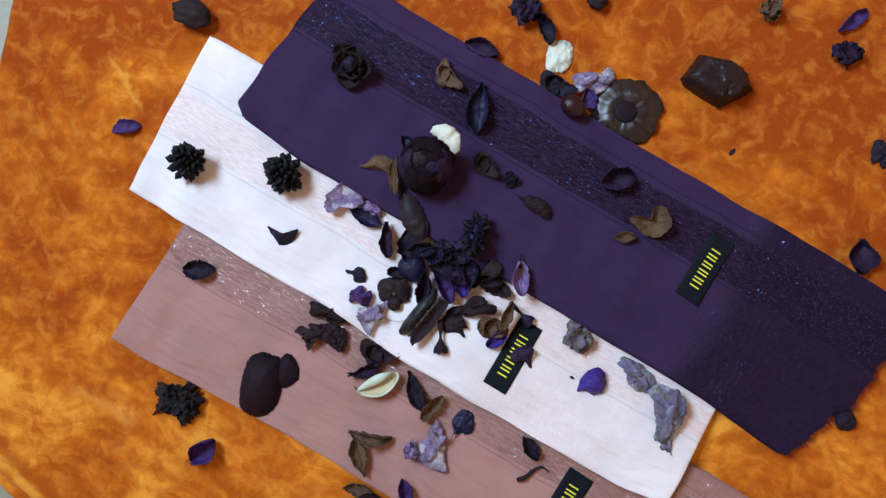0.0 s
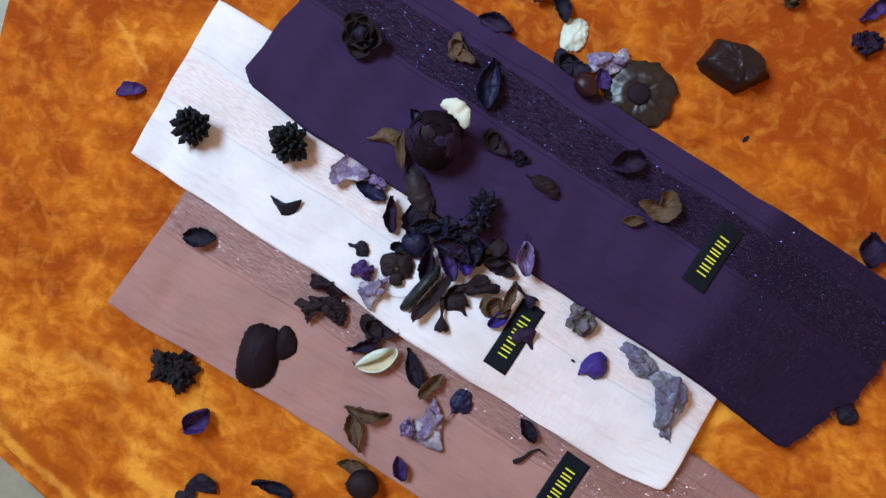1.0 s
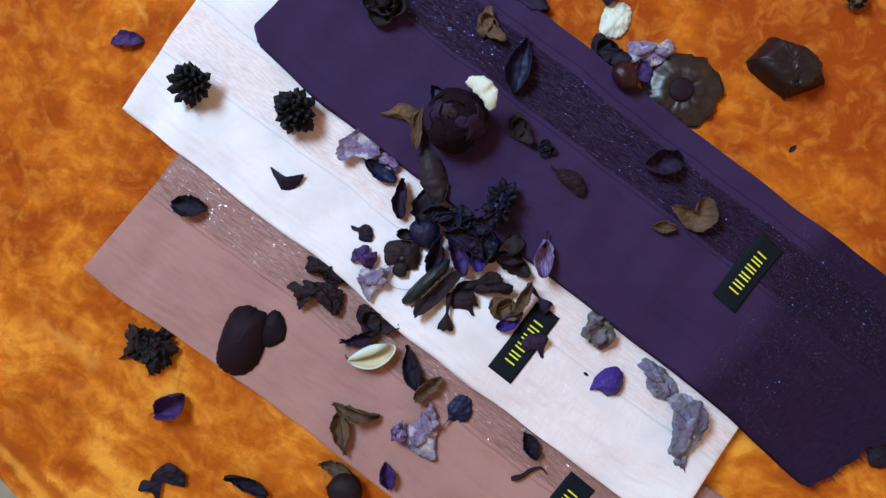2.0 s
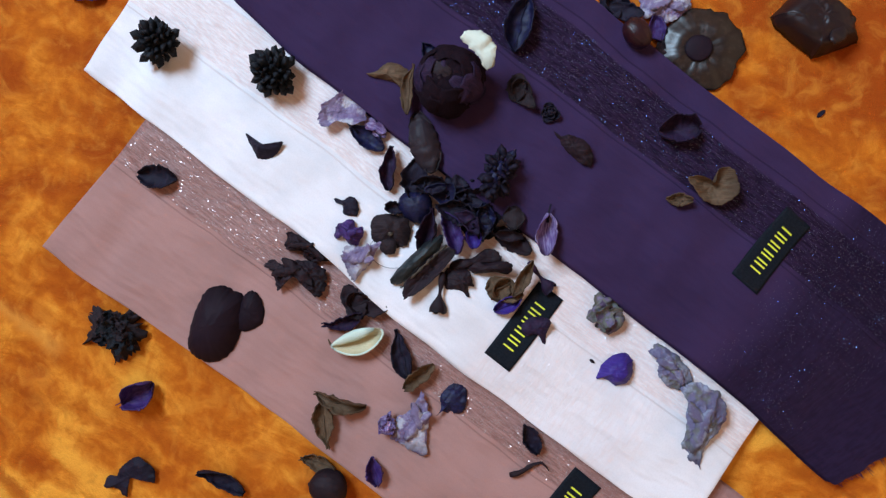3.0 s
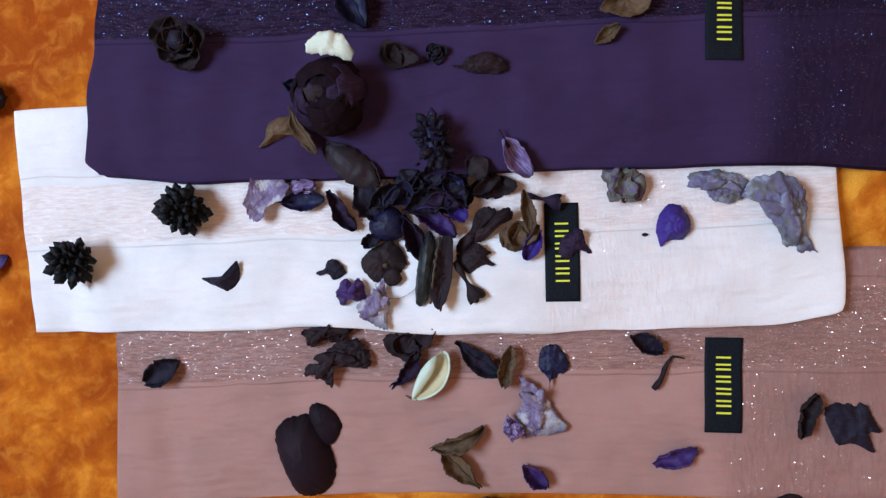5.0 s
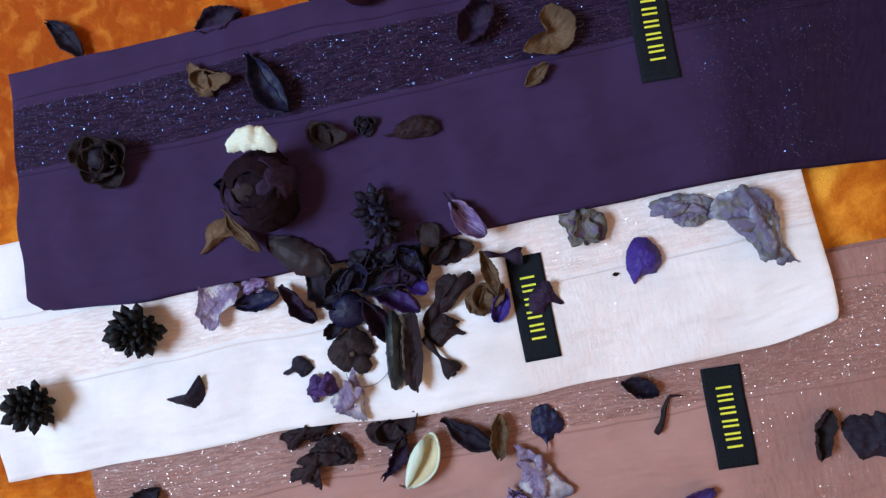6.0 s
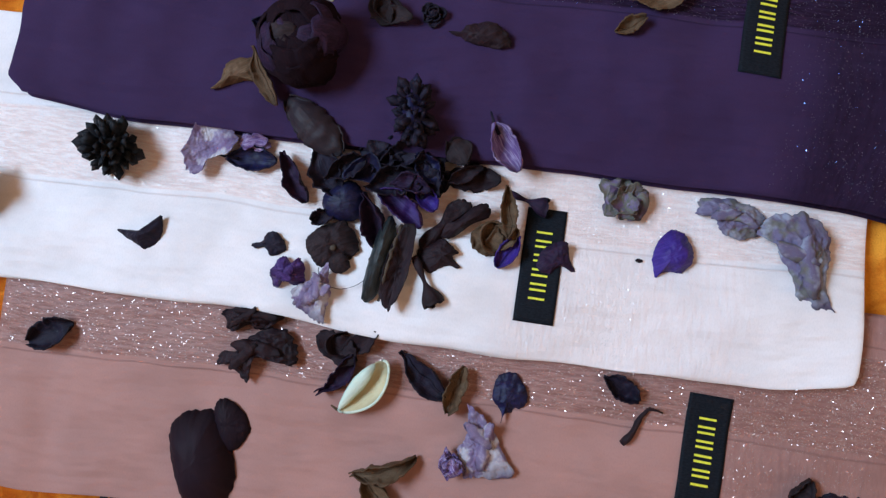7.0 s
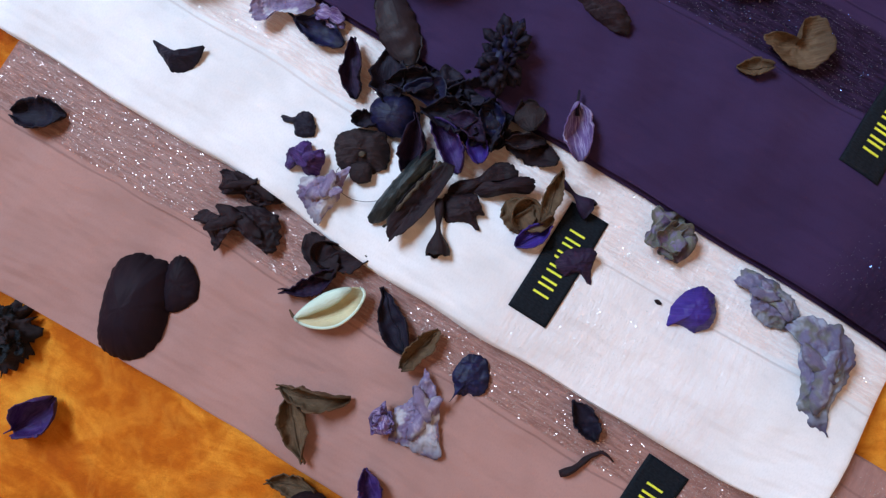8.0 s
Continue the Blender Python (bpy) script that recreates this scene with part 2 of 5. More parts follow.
PETALS = {
    "black": petal_material("black_petal", (0.0115, 0.0078, 0.0185), (0.0270, 0.0180, 0.0400), 0.65, 0.4, 0.4, 0.0, 0.2),
    "char": petal_material("charred_brown_petal", (0.0190, 0.0105, 0.0135), (0.0470, 0.0270, 0.0300), 0.7, 0.4, 0.5, 0.0, 0.2),
    "brown": petal_material("brown_petal", (0.0150, 0.0065, 0.0105), (0.0380, 0.0165, 0.0220), 0.65, 0.4, 0.5, 0.0, 0.2),
    "choc": petal_material("chocolate_petal", (0.0145, 0.0066, 0.0120), (0.0200, 0.0092, 0.0190), 0.65, 0.2, 0.2, 0.0, 0.12, 0.2),
    "olive": petal_material("olive_brown_leaf", (0.1050, 0.0570, 0.0310), (0.2200, 0.1400, 0.0820), 0.7, 0.5, 0.5, 0.0, 0.2),
    "plum": petal_material("plum_petal", (0.0180, 0.0075, 0.0260), (0.0480, 0.0210, 0.0620), 0.65, 0.5, 0.5, 0.0, 0.18),
    "violet": petal_material("violet_petal", (0.0420, 0.0140, 0.1050), (0.1150, 0.0580, 0.2300), 0.55, 0.6, 0.4, 0.0, 0.25),
    "blue": petal_material("blue_violet_petal", (0.0420, 0.0170, 0.2000), (0.0850, 0.0450, 0.3300), 0.5, 0.6, 0.25, 0.0, 0.25),
    "night": petal_material("blue_black_petal", (0.0090, 0.0075, 0.0300), (0.0210, 0.0210, 0.1150), 0.52, 0.25, 0.45, 0.0, 0.22, 0.3),
    "lavender": petal_material("lavender_petal", (0.2100, 0.1550, 0.2700), (0.4200, 0.3700, 0.4700), 0.75, 0.12, 0.7, 0.0, 0.2, 0.35, (0.15, 0.09, 0.20), (0.60, 0.57, 0.60)),
    "lilac": petal_material("lilac_petal", (0.1300, 0.0650, 0.2100), (0.4800, 0.3900, 0.5800), 0.6, 1.0, 0.2, 0.0, 0.25, 0.3),
    "greyviolet": petal_material("grey_green_petal", (0.1500, 0.1420, 0.1050), (0.2500, 0.1900, 0.3300), 0.7, 0.3, 0.9, 0.0, 0.2, 0.4, (0.16, 0.09, 0.26)),
    "velvet": petal_material("black_rose_petal", (0.0095, 0.0034, 0.0068), (0.0150, 0.0058, 0.0110), 0.85, 0.25, 0.45, 0.0, 0.10, 0.35),
    "taupe": petal_material("taupe_petal", (0.0190, 0.0100, 0.0160), (0.0380, 0.0210, 0.0290), 0.62, 0.25, 0.4, 0.0, 0.3, 0.3),
    "cream": petal_material("cream_petal", (0.74, 0.79, 0.66), (0.84, 0.90, 0.82), 0.75, 0.3, 0.3),
    "maroon": petal_material("maroon_berry_skin", (0.0240, 0.0046, 0.0075), (0.0400, 0.0088, 0.0105), 0.34, 0.2, 0.3, 0.0, 0.35),
    "glossy": petal_material("glossy_pod_skin", (0.0150, 0.0060, 0.0075), (0.0210, 0.0088, 0.0100), 0.40, 0.2, 0.3, 0.0, 0.35, 0.15),
    "wood": petal_material("woody_brown_pod", (0.0150, 0.0080, 0.0068), (0.0540, 0.0340, 0.0270), 0.36, 0.15, 0.8, 0.0, 0.5, 0.12),
    "ridge": petal_material("pale_brown_ridge", (0.0600, 0.0420, 0.0300), (0.1500, 0.1150, 0.0850), 0.7, 0.5, 0.8),
    "teal": petal_material("teal_black_pod_skin", (0.0110, 0.0140, 0.0170), (0.0240, 0.0400, 0.0440), 0.38, 0.6, 0.4, 0.0, 0.35),
    "greyblue": petal_material("grey_blue_petal", (0.1500, 0.1250, 0.2200), (0.2900, 0.3000, 0.4000), 0.75, 0.12, 0.6, 0.0, 0.2, 0.35, (0.145, 0.150, 0.080), (0.40, 0.43, 0.52)),
    "mint": petal_material("pale_mint_petal", (0.68, 0.82, 0.70), (0.82, 0.90, 0.80), 0.7, 0.3, 0.3),
    "tan": petal_material("cream_petal_inside", (0.60, 0.50, 0.30), (0.74, 0.66, 0.44), 0.75, 0.4, 0.4),
    "soot": petal_material("black_scale", (0.0100, 0.0104, 0.0145), (0.0250, 0.0270, 0.0350), 0.6, 0.4, 0.3, 0.0, 0.2),
}


# ---- mesh helpers ----
def mesh_from(name, verts, faces, material, uvs=None, smooth=True):
    me = bpy.data.meshes.new(name)
    me.from_pydata([tuple(v) for v in verts], [], faces)
    me.materials.append(material)
    if uvs is not None:
        layer = me.uv_layers.new(name="UVMap")
        index = np.empty(len(me.loops), dtype=np.int32)
        me.loops.foreach_get("vertex_index", index)
        layer.data.foreach_set("uv", np.asarray(uvs, dtype=np.float32)[index].ravel())
    me.polygons.foreach_set("use_smooth", [smooth] * len(me.polygons))
    me.update()
    return me


def part(name, me, parent, label="", kind=""):
    ob = new(name, me)
    ob.parent = parent
    return tagged(ob, label, "", "", kind)


def grid_faces(nu, nv, start=0, flip=False):
    out = []
    for i in range(nu - 1):
        for j in range(nv - 1):
            a = start + i * nv + j
            f = (a, a + nv, a + nv + 1, a + 1)
            out.append(f[::-1] if flip else f)
    return out


def smooth_step(a, b, x):
    t = min(1.0, max(0.0, (x - a) / (b - a)))
    return t * t * (3 - 2 * t)


def wave(x, y, scale, seed=0.0):
    return noise.noise((x / scale, y / scale, seed))


# ---- plan: the three folded scarves, each a quad (top left, bottom left, bottom right, top right) ----
QUAD_M = ((-0.1944, 0.0573), (-0.2527, -0.0396), (0.0944, -0.2335), (0.1486, -0.1346))
QUAD_W = ((-0.1925, 0.1555), (-0.2484, 0.0551), (0.0905, -0.1327), (0.1448, -0.0338))
QUAD_P = ((-0.1047, 0.1944), (-0.1665, 0.0987), (0.1593, -0.1059), (0.2186, -0.0092))
THICK = 0.0072


def inside(quad, x, y):
    """Distance inside the quad's nearest edge, negative outside."""
    least = 1.0
    for (ax, ay), (bx, by) in zip(quad, quad[1:] + quad[:1]):
        least = min(least, ((bx - ax) * (y - ay) - (by - ay) * (x - ax)) / math.hypot(bx - ax, by - ay))
    return least


CREASES = ((-0.3487, -0.1035, -0.2962, -0.1478, 0.0075, 0.0055),
           (-0.3483, -0.1164, -0.3098, -0.1483, 0.0045, 0.0040),
           (-0.3053, -0.0941, -0.2050, -0.1022, 0.0040, 0.0100),
           (-0.3165, -0.1156, -0.2086, -0.1173, 0.0040, 0.0070),
           (-0.2598, -0.0268, -0.2899, -0.0785, 0.0025, 0.0120))


def bed(x, y):
    """The blanket's upper side: soft undulation, with a few creases by its lower left corner."""
    z = 0.0022 * wave(x, y, 0.11, 3.0) + 0.0012 * wave(x, y, 0.04, 5.0)
    crease = 0.0
    for ax, ay, bx, by, amount, spread in CREASES:
        ux, uy = bx - ax, by - ay
        reach = math.hypot(ux, uy)
        along = ((x - ax) * ux + (y - ay) * uy) / reach
        d = ((x - ax) * uy - (y - ay) * ux) / reach + 0.006 * wave(x, y, 0.05, 8.0)
        crease += amount * math.exp(-(d / spread) ** 2) * smooth_step(-0.02, 0.02, along) * smooth_step(reach + 0.03, reach - 0.02, along)
    calm = smooth_step(-0.02, 0.03, -max(inside(QUAD_M, x, y), inside(QUAD_W, x, y), inside(QUAD_P, x, y)))
    return z * (0.25 + 0.75 * calm) + crease


def under_white(x, y):
    return bed(x, y) + THICK * smooth_step(-0.028, 0.006, inside(QUAD_M, x, y))


def relief(a, v, seeds):
    """Soft dents and creases of a scarf's upper cloth."""
    more = 0.0
    if seeds == SEED_M:
        more = -0.0022 * math.exp(-((a - 0.030 - 0.25 * (v - 0.08)) / 0.009) ** 2) * smooth_step(0.045, 0.075, v)
        more -= 0.0020 * math.exp(-((a - 0.095) / 0.022) ** 2 - ((v - 0.093) / 0.008) ** 2)
    if seeds == SEED_P:
        more = 0.0020 * wave(a * 1.8, v * 0.35, 0.03, 61.0)
    return more + 0.0019 * wave(a, v * 1.5, 0.055, seeds + 12.0) + 0.0008 * wave(a * 0.6, v, 0.020, seeds + 11.0) + 0.0004 * wave(a, v, 0.009, seeds + 13.0)


SEED_M, SEED_W, SEED_P = 21.0, 33.0, 47.0


def dents(quad, seeds, x, y):
    (ax, ay), (bx, by), _, (dx, dy) = quad
    lu, lv = math.hypot(dx - ax, dy - ay), math.hypot(bx - ax, by - ay)
    a = ((x - ax) * (dx - ax) + (y - ay) * (dy - ay)) / lu
    v = ((x - ax) * (bx - ax) + (y - ay) * (by - ay)) / lv
    return relief(a, v, seeds)


def top_white(x, y):
    return under_white(x, y) + THICK + dents(QUAD_W, SEED_W, x, y)


def under_purple(x, y):
    lift = smooth_step(-0.03, 0.006, inside(QUAD_W, x, y))
    return bed(x, y) * (1 - lift) + lift * top_white(x, y)


CLOTH = []


def lay(me):
    """Remembers a laid cloth's surface, so that things can be stood on it."""
    CLOTH.append(BVHTree.FromPolygons([v.co.copy() for v in me.vertices], [tuple(p.vertices) for p in me.polygons]))
    return me


def support(x, y):
    """The height of the uppermost cloth at a point."""
    best = FLOOR_Z
    for tree in CLOTH:
        hit = tree.ray_cast(Vector((x, y, 0.1)), Vector((0, 0, -1)))[0]
        if hit is not None:
            best = max(best, hit.z)
    return best


# ---- the setting ----
def box_mesh(name, lo, hi, material):
    bm = bmesh.new()
    bmesh.ops.create_cube(bm, size=1.0)
    for v in bm.verts:
        v.co = Vector([lo[k] if v.co[k] < 0 else hi[k] for k in range(3)])
    me = bpy.data.meshes.new(name)
    bm.to_mesh(me)
    bm.free()
    me.materials.append(material)
    return me


def wall(name, lo, hi, material=None):
    return tagged(new(name, box_mesh(name, lo, hi, material or BOUNCE_WALL)), "unseen peach wall added to bounce warm light", "wall", "", "structure")


FLOOR_Z = -0.012
# unseen east and south walls stand close, as warm reflectors opposite the window
EAST_X, SOUTH_Y = 0.95, -0.85
tagged(new("floor", box_mesh("floor", (WALL_X, SOUTH_Y, FLOOR_Z - 0.05), (EAST_X, 1.7, FLOOR_Z), FLOOR)),
       "grey-green tiled floor under the blanket", "floor", "", "structure")
tagged(new("ceiling", box_mesh("ceiling", (WALL_X - 0.1, SOUTH_Y - 0.1, 2.5), (EAST_X + 0.1, 1.8, 2.6), BOUNCE_WALL)), "unseen peach ceiling added to bounce warm light", "ceiling", "", "structure")
wall("unseen_wall_south", (WALL_X, SOUTH_Y - 0.1, FLOOR_Z), (EAST_X, SOUTH_Y, 2.5))
wall("unseen_wall_north", (WALL_X, 1.7, FLOOR_Z), (EAST_X, 1.8, 2.5))
wall("unseen_wall_east", (EAST_X, SOUTH_Y - 0.1, FLOOR_Z), (EAST_X + 0.1, 1.8, 2.5))
west = new("unseen_wall_west")
tagged(west, "unseen peach wall with a window opening, added to bounce warm light", "wall", "", "structure")
for lo, hi in (((WALL_X - 0.1, SOUTH_Y - 0.1, FLOOR_Z), (WALL_X, WIN_Y0, 2.5)), ((WALL_X - 0.1, WIN_Y1, FLOOR_Z), (WALL_X, 1.8, 2.5)),
               ((WALL_X - 0.1, WIN_Y0, FLOOR_Z), (WALL_X, WIN_Y1, WIN_Z0)), ((WALL_X - 0.1, WIN_Y0, WIN_Z1), (WALL_X, WIN_Y1, 2.5))):
    part("wall_panel", box_mesh("wall_panel", lo, hi, BOUNCE_WALL), west)


def left_edge(y):
    return -0.361 + 0.71 * (min(max(y, -0.22), 0.26) - 0.02) ** 2 + 1.1 * max(0.0, -y - 0.142) + 0.003 * wave(y, 0.3, 0.03, 4.0)


def blanket():
    nu, nv = 280, 270
    verts, uvs = [], []
    for i in range(nu):
        u = i / (nu - 1)
        for j in range(nv):
            y = -0.60 + 1.25 * j / (nv - 1)
            x0 = left_edge(y)
            x = x0 + (0.80 - x0) * (u * 0.6 + 0.4 * u * u)
            edge = min(x - x0, 0.80 - x, y + 0.60, 0.65 - y)
            k = min(1.0, edge / 0.010)
            verts.append((x, y, FLOOR_Z + 0.001 + (bed(x, y) - FLOOR_Z - 0.001) * math.sqrt(max(0.0, 1 - (1 - k) ** 2))))
            uvs.append((x, y))
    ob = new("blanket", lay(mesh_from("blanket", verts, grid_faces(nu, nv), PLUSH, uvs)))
    return tagged(ob, "rumpled orange plush blanket spread over the floor", "blanket")


blanket()


# ---- scarves ----
def bow_mauve(s, w):
    """Bulges of the folded cloth's edges: along and across, in metres."""
    return -0.003 * smooth_step(0.3, 0.95, w) * (1 - s), w * (0.0045 * (1 - smooth_step(0.05, 0.3, s)) - 0.0018 * math.sin(math.pi * s))


def bow_white(s, w):
    return 0.0025 * s * w, w * 0.0056 * smooth_step(0.36, 0.56, s) * (1 - 0.6 * smooth_step(0.9, 1.0, s))


def bow_purple(s, w):
    left = (0.0035 + 0.0050 * smooth_step(0.0, 0.45, w)) * (1 - smooth_step(0.93, 1.0, w)) * (1 - smooth_step(0.0, 0.4, s))
    right = 0.0178 * math.sin(math.pi * 0.75 * (1 - w)) * smooth_step(0.7, 1.0, s)
    return right - left, 0.0028 * math.sin(2 * math.pi * s) * w


def scarf(name, quad, bow, under, material, glint, band, cross, seeds, label, rough_end, round_by=0.007, category="scarf"):
    base = new(name)
    tagged(base, label, category, "folded scarves")
    tl, bl, br, tr = [Vector(c) for c in quad]
    length, width = (br - bl).length, (tl - bl).length

    def place(a, v, ragged=0.0):
        """Metres along from the left end and across from the top edge."""
        da, dv = min(a, length - a), min(v, width - v)
        r = round_by if a > length / 2 else 0.0018
        if da < r and dv < r:
            u, q = 1 - da / r, 1 - dv / r
            da, dv = r * (1 - u * math.sqrt(1 - q * q / 2)), r * (1 - q * math.sqrt(1 - u * u / 2))
            a, v = (da if a < length / 2 else length - da), (dv if v < width / 2 else width - dv)
        s, w = a / length, v / width
        p = (tl * (1 - s) + tr * s) * (1 - w) + (bl * (1 - s) + br * s) * w
        more_a, more_v = bow(s, w)
        d = (tr - tl).normalized() * more_a + (bl - tl).normalized() * more_v
        d += Vector((wave(a, v, 0.09, seeds), wave(a, v, 0.09, seeds + 7.0))) * 0.0016
        d += Vector((wave(a, v, 0.025, seeds + 3.0), wave(a, v, 0.025, seeds + 5.0))) * 0.0011
        if ragged:
            d += (tr - tl).normalized() * ragged * smooth_step(length - 0.03, length, a) * wave(v, 0.0, 0.012, seeds + 9.0)
        return p + d

    layers = 3
    t = THICK / layers
    for k in range(layers):
        inset = (0.0, 0.0018, 0.0009)[k]
        nu, nv = (150, 60) if k == layers - 1 else (90, 30)
        # denser rows near the borders, for the rolled fold
        border = (0.0, 0.0003, 0.0009, 0.0018, 0.0029)
        au = [inset + b for b in border] + [inset + 0.004 + (length - 2 * inset - 0.008) * i / (nu - 1) for i in range(nu)] + [length - inset - b for b in reversed(border)]
        av = [inset + b for b in border] + [inset + 0.004 + (width - 2 * inset - 0.008) * j / (nv - 1) for j in range(nv)] + [width - inset - b for b in reversed(border)]
        verts, uvs = [], []
        for side in (1, -1):
            for a in au:
                for v in av:
                    p = place(a, v, rough_end)
                    edge = min(a - inset, length - inset - a, v - inset, width - inset - v)
                    e = math.sqrt(max(0.0, 1 - (1 - min(1.0, edge / 0.0034)) ** 2))
                    mid = under(p.x, p.y) + (k + 0.5) * t
                    soft = 0.0
                    if side > 0 and k == layers - 1:
                        soft = relief(a, v, seeds)
                    verts.append((p.x, p.y, mid + side * 0.5 * t * e + soft * e))
                    uvs.append((a, v))
        mu, mv = len(au), len(av)
        half = mu * mv
        faces = grid_faces(mu, mv, 0, True) + grid_faces(mu, mv, half)
        ring = [i * mv for i in range(mu)] + [(mu - 1) * mv + j for j in range(1, mv)] + [i * mv + mv - 1 for i in range(mu - 2, -1, -1)] + [j for j in range(mv - 2, 0, -1)]
        for a, b in zip(ring, ring[1:] + ring[:1]):
            faces.append((a, b, b + half, a + half))
        me = mesh_from("folded_layer", verts, faces, material, uvs)
        part("folded_layer", lay(me) if k == layers - 1 else me, base)

    # lurex flecks woven into the bands
    rnd = random.Random(int(seeds * 10))
    verts, faces = [], []

    def fleck(a, v, size, turn):
        p = place(a, v)
        z = under(p.x, p.y) + THICK + 0.0002 + relief(a, v, seeds)
        m = Matrix.Translation((p.x, p.y, z)) @ Euler((rnd.gauss(0, 0.36), rnd.gauss(0, 0.36), turn)).to_matrix().to_4x4()
        size *= 0.82 if glint is GLINT_PURPLE else 1.2
        n = len(verts)
        for dx, dy in ((-1, -0.35), (1, -0.35), (1, 0.35), (-1, 0.35)):
            verts.append(m @ Vector((dx * size, dy * size, 0)))
        faces.append((n, n + 1, n + 2, n + 3))

    heading = math.atan2((tr - tl).y, (tr - tl).x)
    for _ in range(band[2]):
        v = band[0] + (band[1] - band[0]) * rnd.random()
        fleck(0.003 + (length - 0.006) * rnd.random(), v, rnd.uniform(0.00010, 0.00024), heading + rnd.gauss(0, 0.5))
    for _ in range(cross[2]):
        a = cross[0] + (cross[1] - cross[0]) * rnd.random()
        v = 0.004 + (width - 0.008) * rnd.random()
        if wave(a, v * 0.6, 0.016, seeds + 17.0) < rnd.uniform(-0.35, 0.25):
            continue
        fleck(a, v, rnd.uniform(0.00010, 0.00024), heading + 1.57 + rnd.gauss(0, 0.5))
    part("lurex_glitter", mesh_from("lurex_glitter", verts, faces, glint, None, False), base, "", "stuff")

    # frayed threads along the raw end
    if rough_end:
        verts, faces = [], []
        for _ in range(420):
            v = 0.002 + (width - 0.004) * rnd.random()
            p = place(length - 0.001, v, rough_end)
            z = under(p.x, p.y) + rnd.uniform(0.001, THICK)
            out = Vector((math.cos(heading + rnd.gauss(0, 0.35)), math.sin(heading + rnd.gauss(0, 0.35)), rnd.gauss(0, 0.12)))
            side = Vector((-out.y, out.x, 0)) * 0.00011
            q = Vector((p.x, p.y, z))
            e = q + out * rnd.uniform(0.001, 0.0042)
            n = len(verts)
            verts += [q - side, q + side, e + side * 0.4, e - side * 0.4, q + Vector((0, 0, 0.0002))]
            faces += [(n, n + 1, n + 2, n + 3), (n + 4, n + 1, n + 2), (n + 4, n + 3, n)]
        part("frayed_fringe", mesh_from("frayed_fringe", verts, faces, material, [(0.2, 0.09)] * len(verts), False), base, "", "stuff")

    base["length"] = length
    return base


def label_patch(parent, x, y, angle, length, width, note):
    """A woven black label sewn flat on the cloth, with a row of plain yellow stitched bars. angle: the way its text runs."""
    c, s = math.cos(radians(angle)), math.sin(radians(angle))
    nu, nv = 26, 12
    verts, uvs = [], []

    def at(a, b, lift):
        px, py = x + c * a - s * b, y + s * a + c * b
        return (px, py, support(px, py) + 0.0004 + lift)

    for side in (0.0002, -0.0002):
        for i in range(nu):
            for j in range(nv):
                a, b = (i / (nu - 1) - 0.5) * length, (j / (nv - 1) - 0.5) * width
                verts.append(at(a, b, side))
                uvs.append((a, b))
    half = nu * nv
    faces = grid_faces(nu, nv) + grid_faces(nu, nv, half, True)
    ring = [i * nv for i in range(nu)] + [(nu - 1) * nv + j for j in range(1, nv)] + [i * nv + nv - 1 for i in range(nu - 2, -1, -1)] + [j for j in range(nv - 2, 0, -1)]
    for a, b in zip(ring, ring[1:] + ring[:1]):
        faces.append((a, a + half, b + half, b))
    patch = part("label", mesh_from("label", verts, faces, LABEL, uvs), parent, note)
    step = length * 0.125
    for k in range(5):
        a0 = (k - 2) * step
        verts, faces = [], []
        for lean, off in ((0.0, -0.30), (0.0, 0.30)):
            for m in range(6):
                b0 = (m / 5 - 0.5) * width * 0.40
                a1 = a0 + off * step
                n = len(verts)
                for da in (-0.00042, 0.00042):
                    for dz in (0.0002, 0.0006):
                        verts.append(at(a1 + da, b0, dz))
                if m:
                    p = n - 4
                    faces += [(p, n, n + 1, p + 1), (p + 2, p + 3, n + 3, n + 2), (p + 1, n + 1, n + 3, p + 3)]
        part("stitched_bar", mesh_from("stitched_bar", verts, faces, YELLOW), patch, "yellow embroidered bar")
    return patch


mauve = scarf("mauve_scarf", QUAD_M, bow_mauve, bed, MAUVE, GLINT_MAUVE, (0.016, 0.053, 24000), (0.300, 0.365, 6500), SEED_M,
              "folded dusty mauve cotton scarf with a glitter band", 0.003, 0.002)
white = scarf("white_scarf", QUAD_W, bow_white, under_white, WHITE, GLINT_WHITE, (0.040, 0.069, 18000), (0.265, 0.335, 6000), SEED_W,
              "folded blush white cotton scarf with a glitter band", 0.0)
purple = scarf("purple_scarf", QUAD_P, bow_purple, under_purple, PURPLE, GLINT_PURPLE, (0.017, 0.047, 10000), (0.296, 0.352, 3200), SEED_P,
               "folded dark purple cotton scarf with a glitter band", 0.004, 0.004)
label_patch(mauve, 0.0320, -0.1372, 58.6, 0.0431, 0.0160, "black woven label with yellow stitching")
label_patch(white, 0.0026, -0.0486, 59.4, 0.0440, 0.0153, "black woven label with yellow stitching")
label_patch(purple, 0.1148, 0.0034, 56.0, 0.0428, 0.0155, "black woven label with yellow stitching")


# ---- dried petals and pods ----
COUNT = [0]


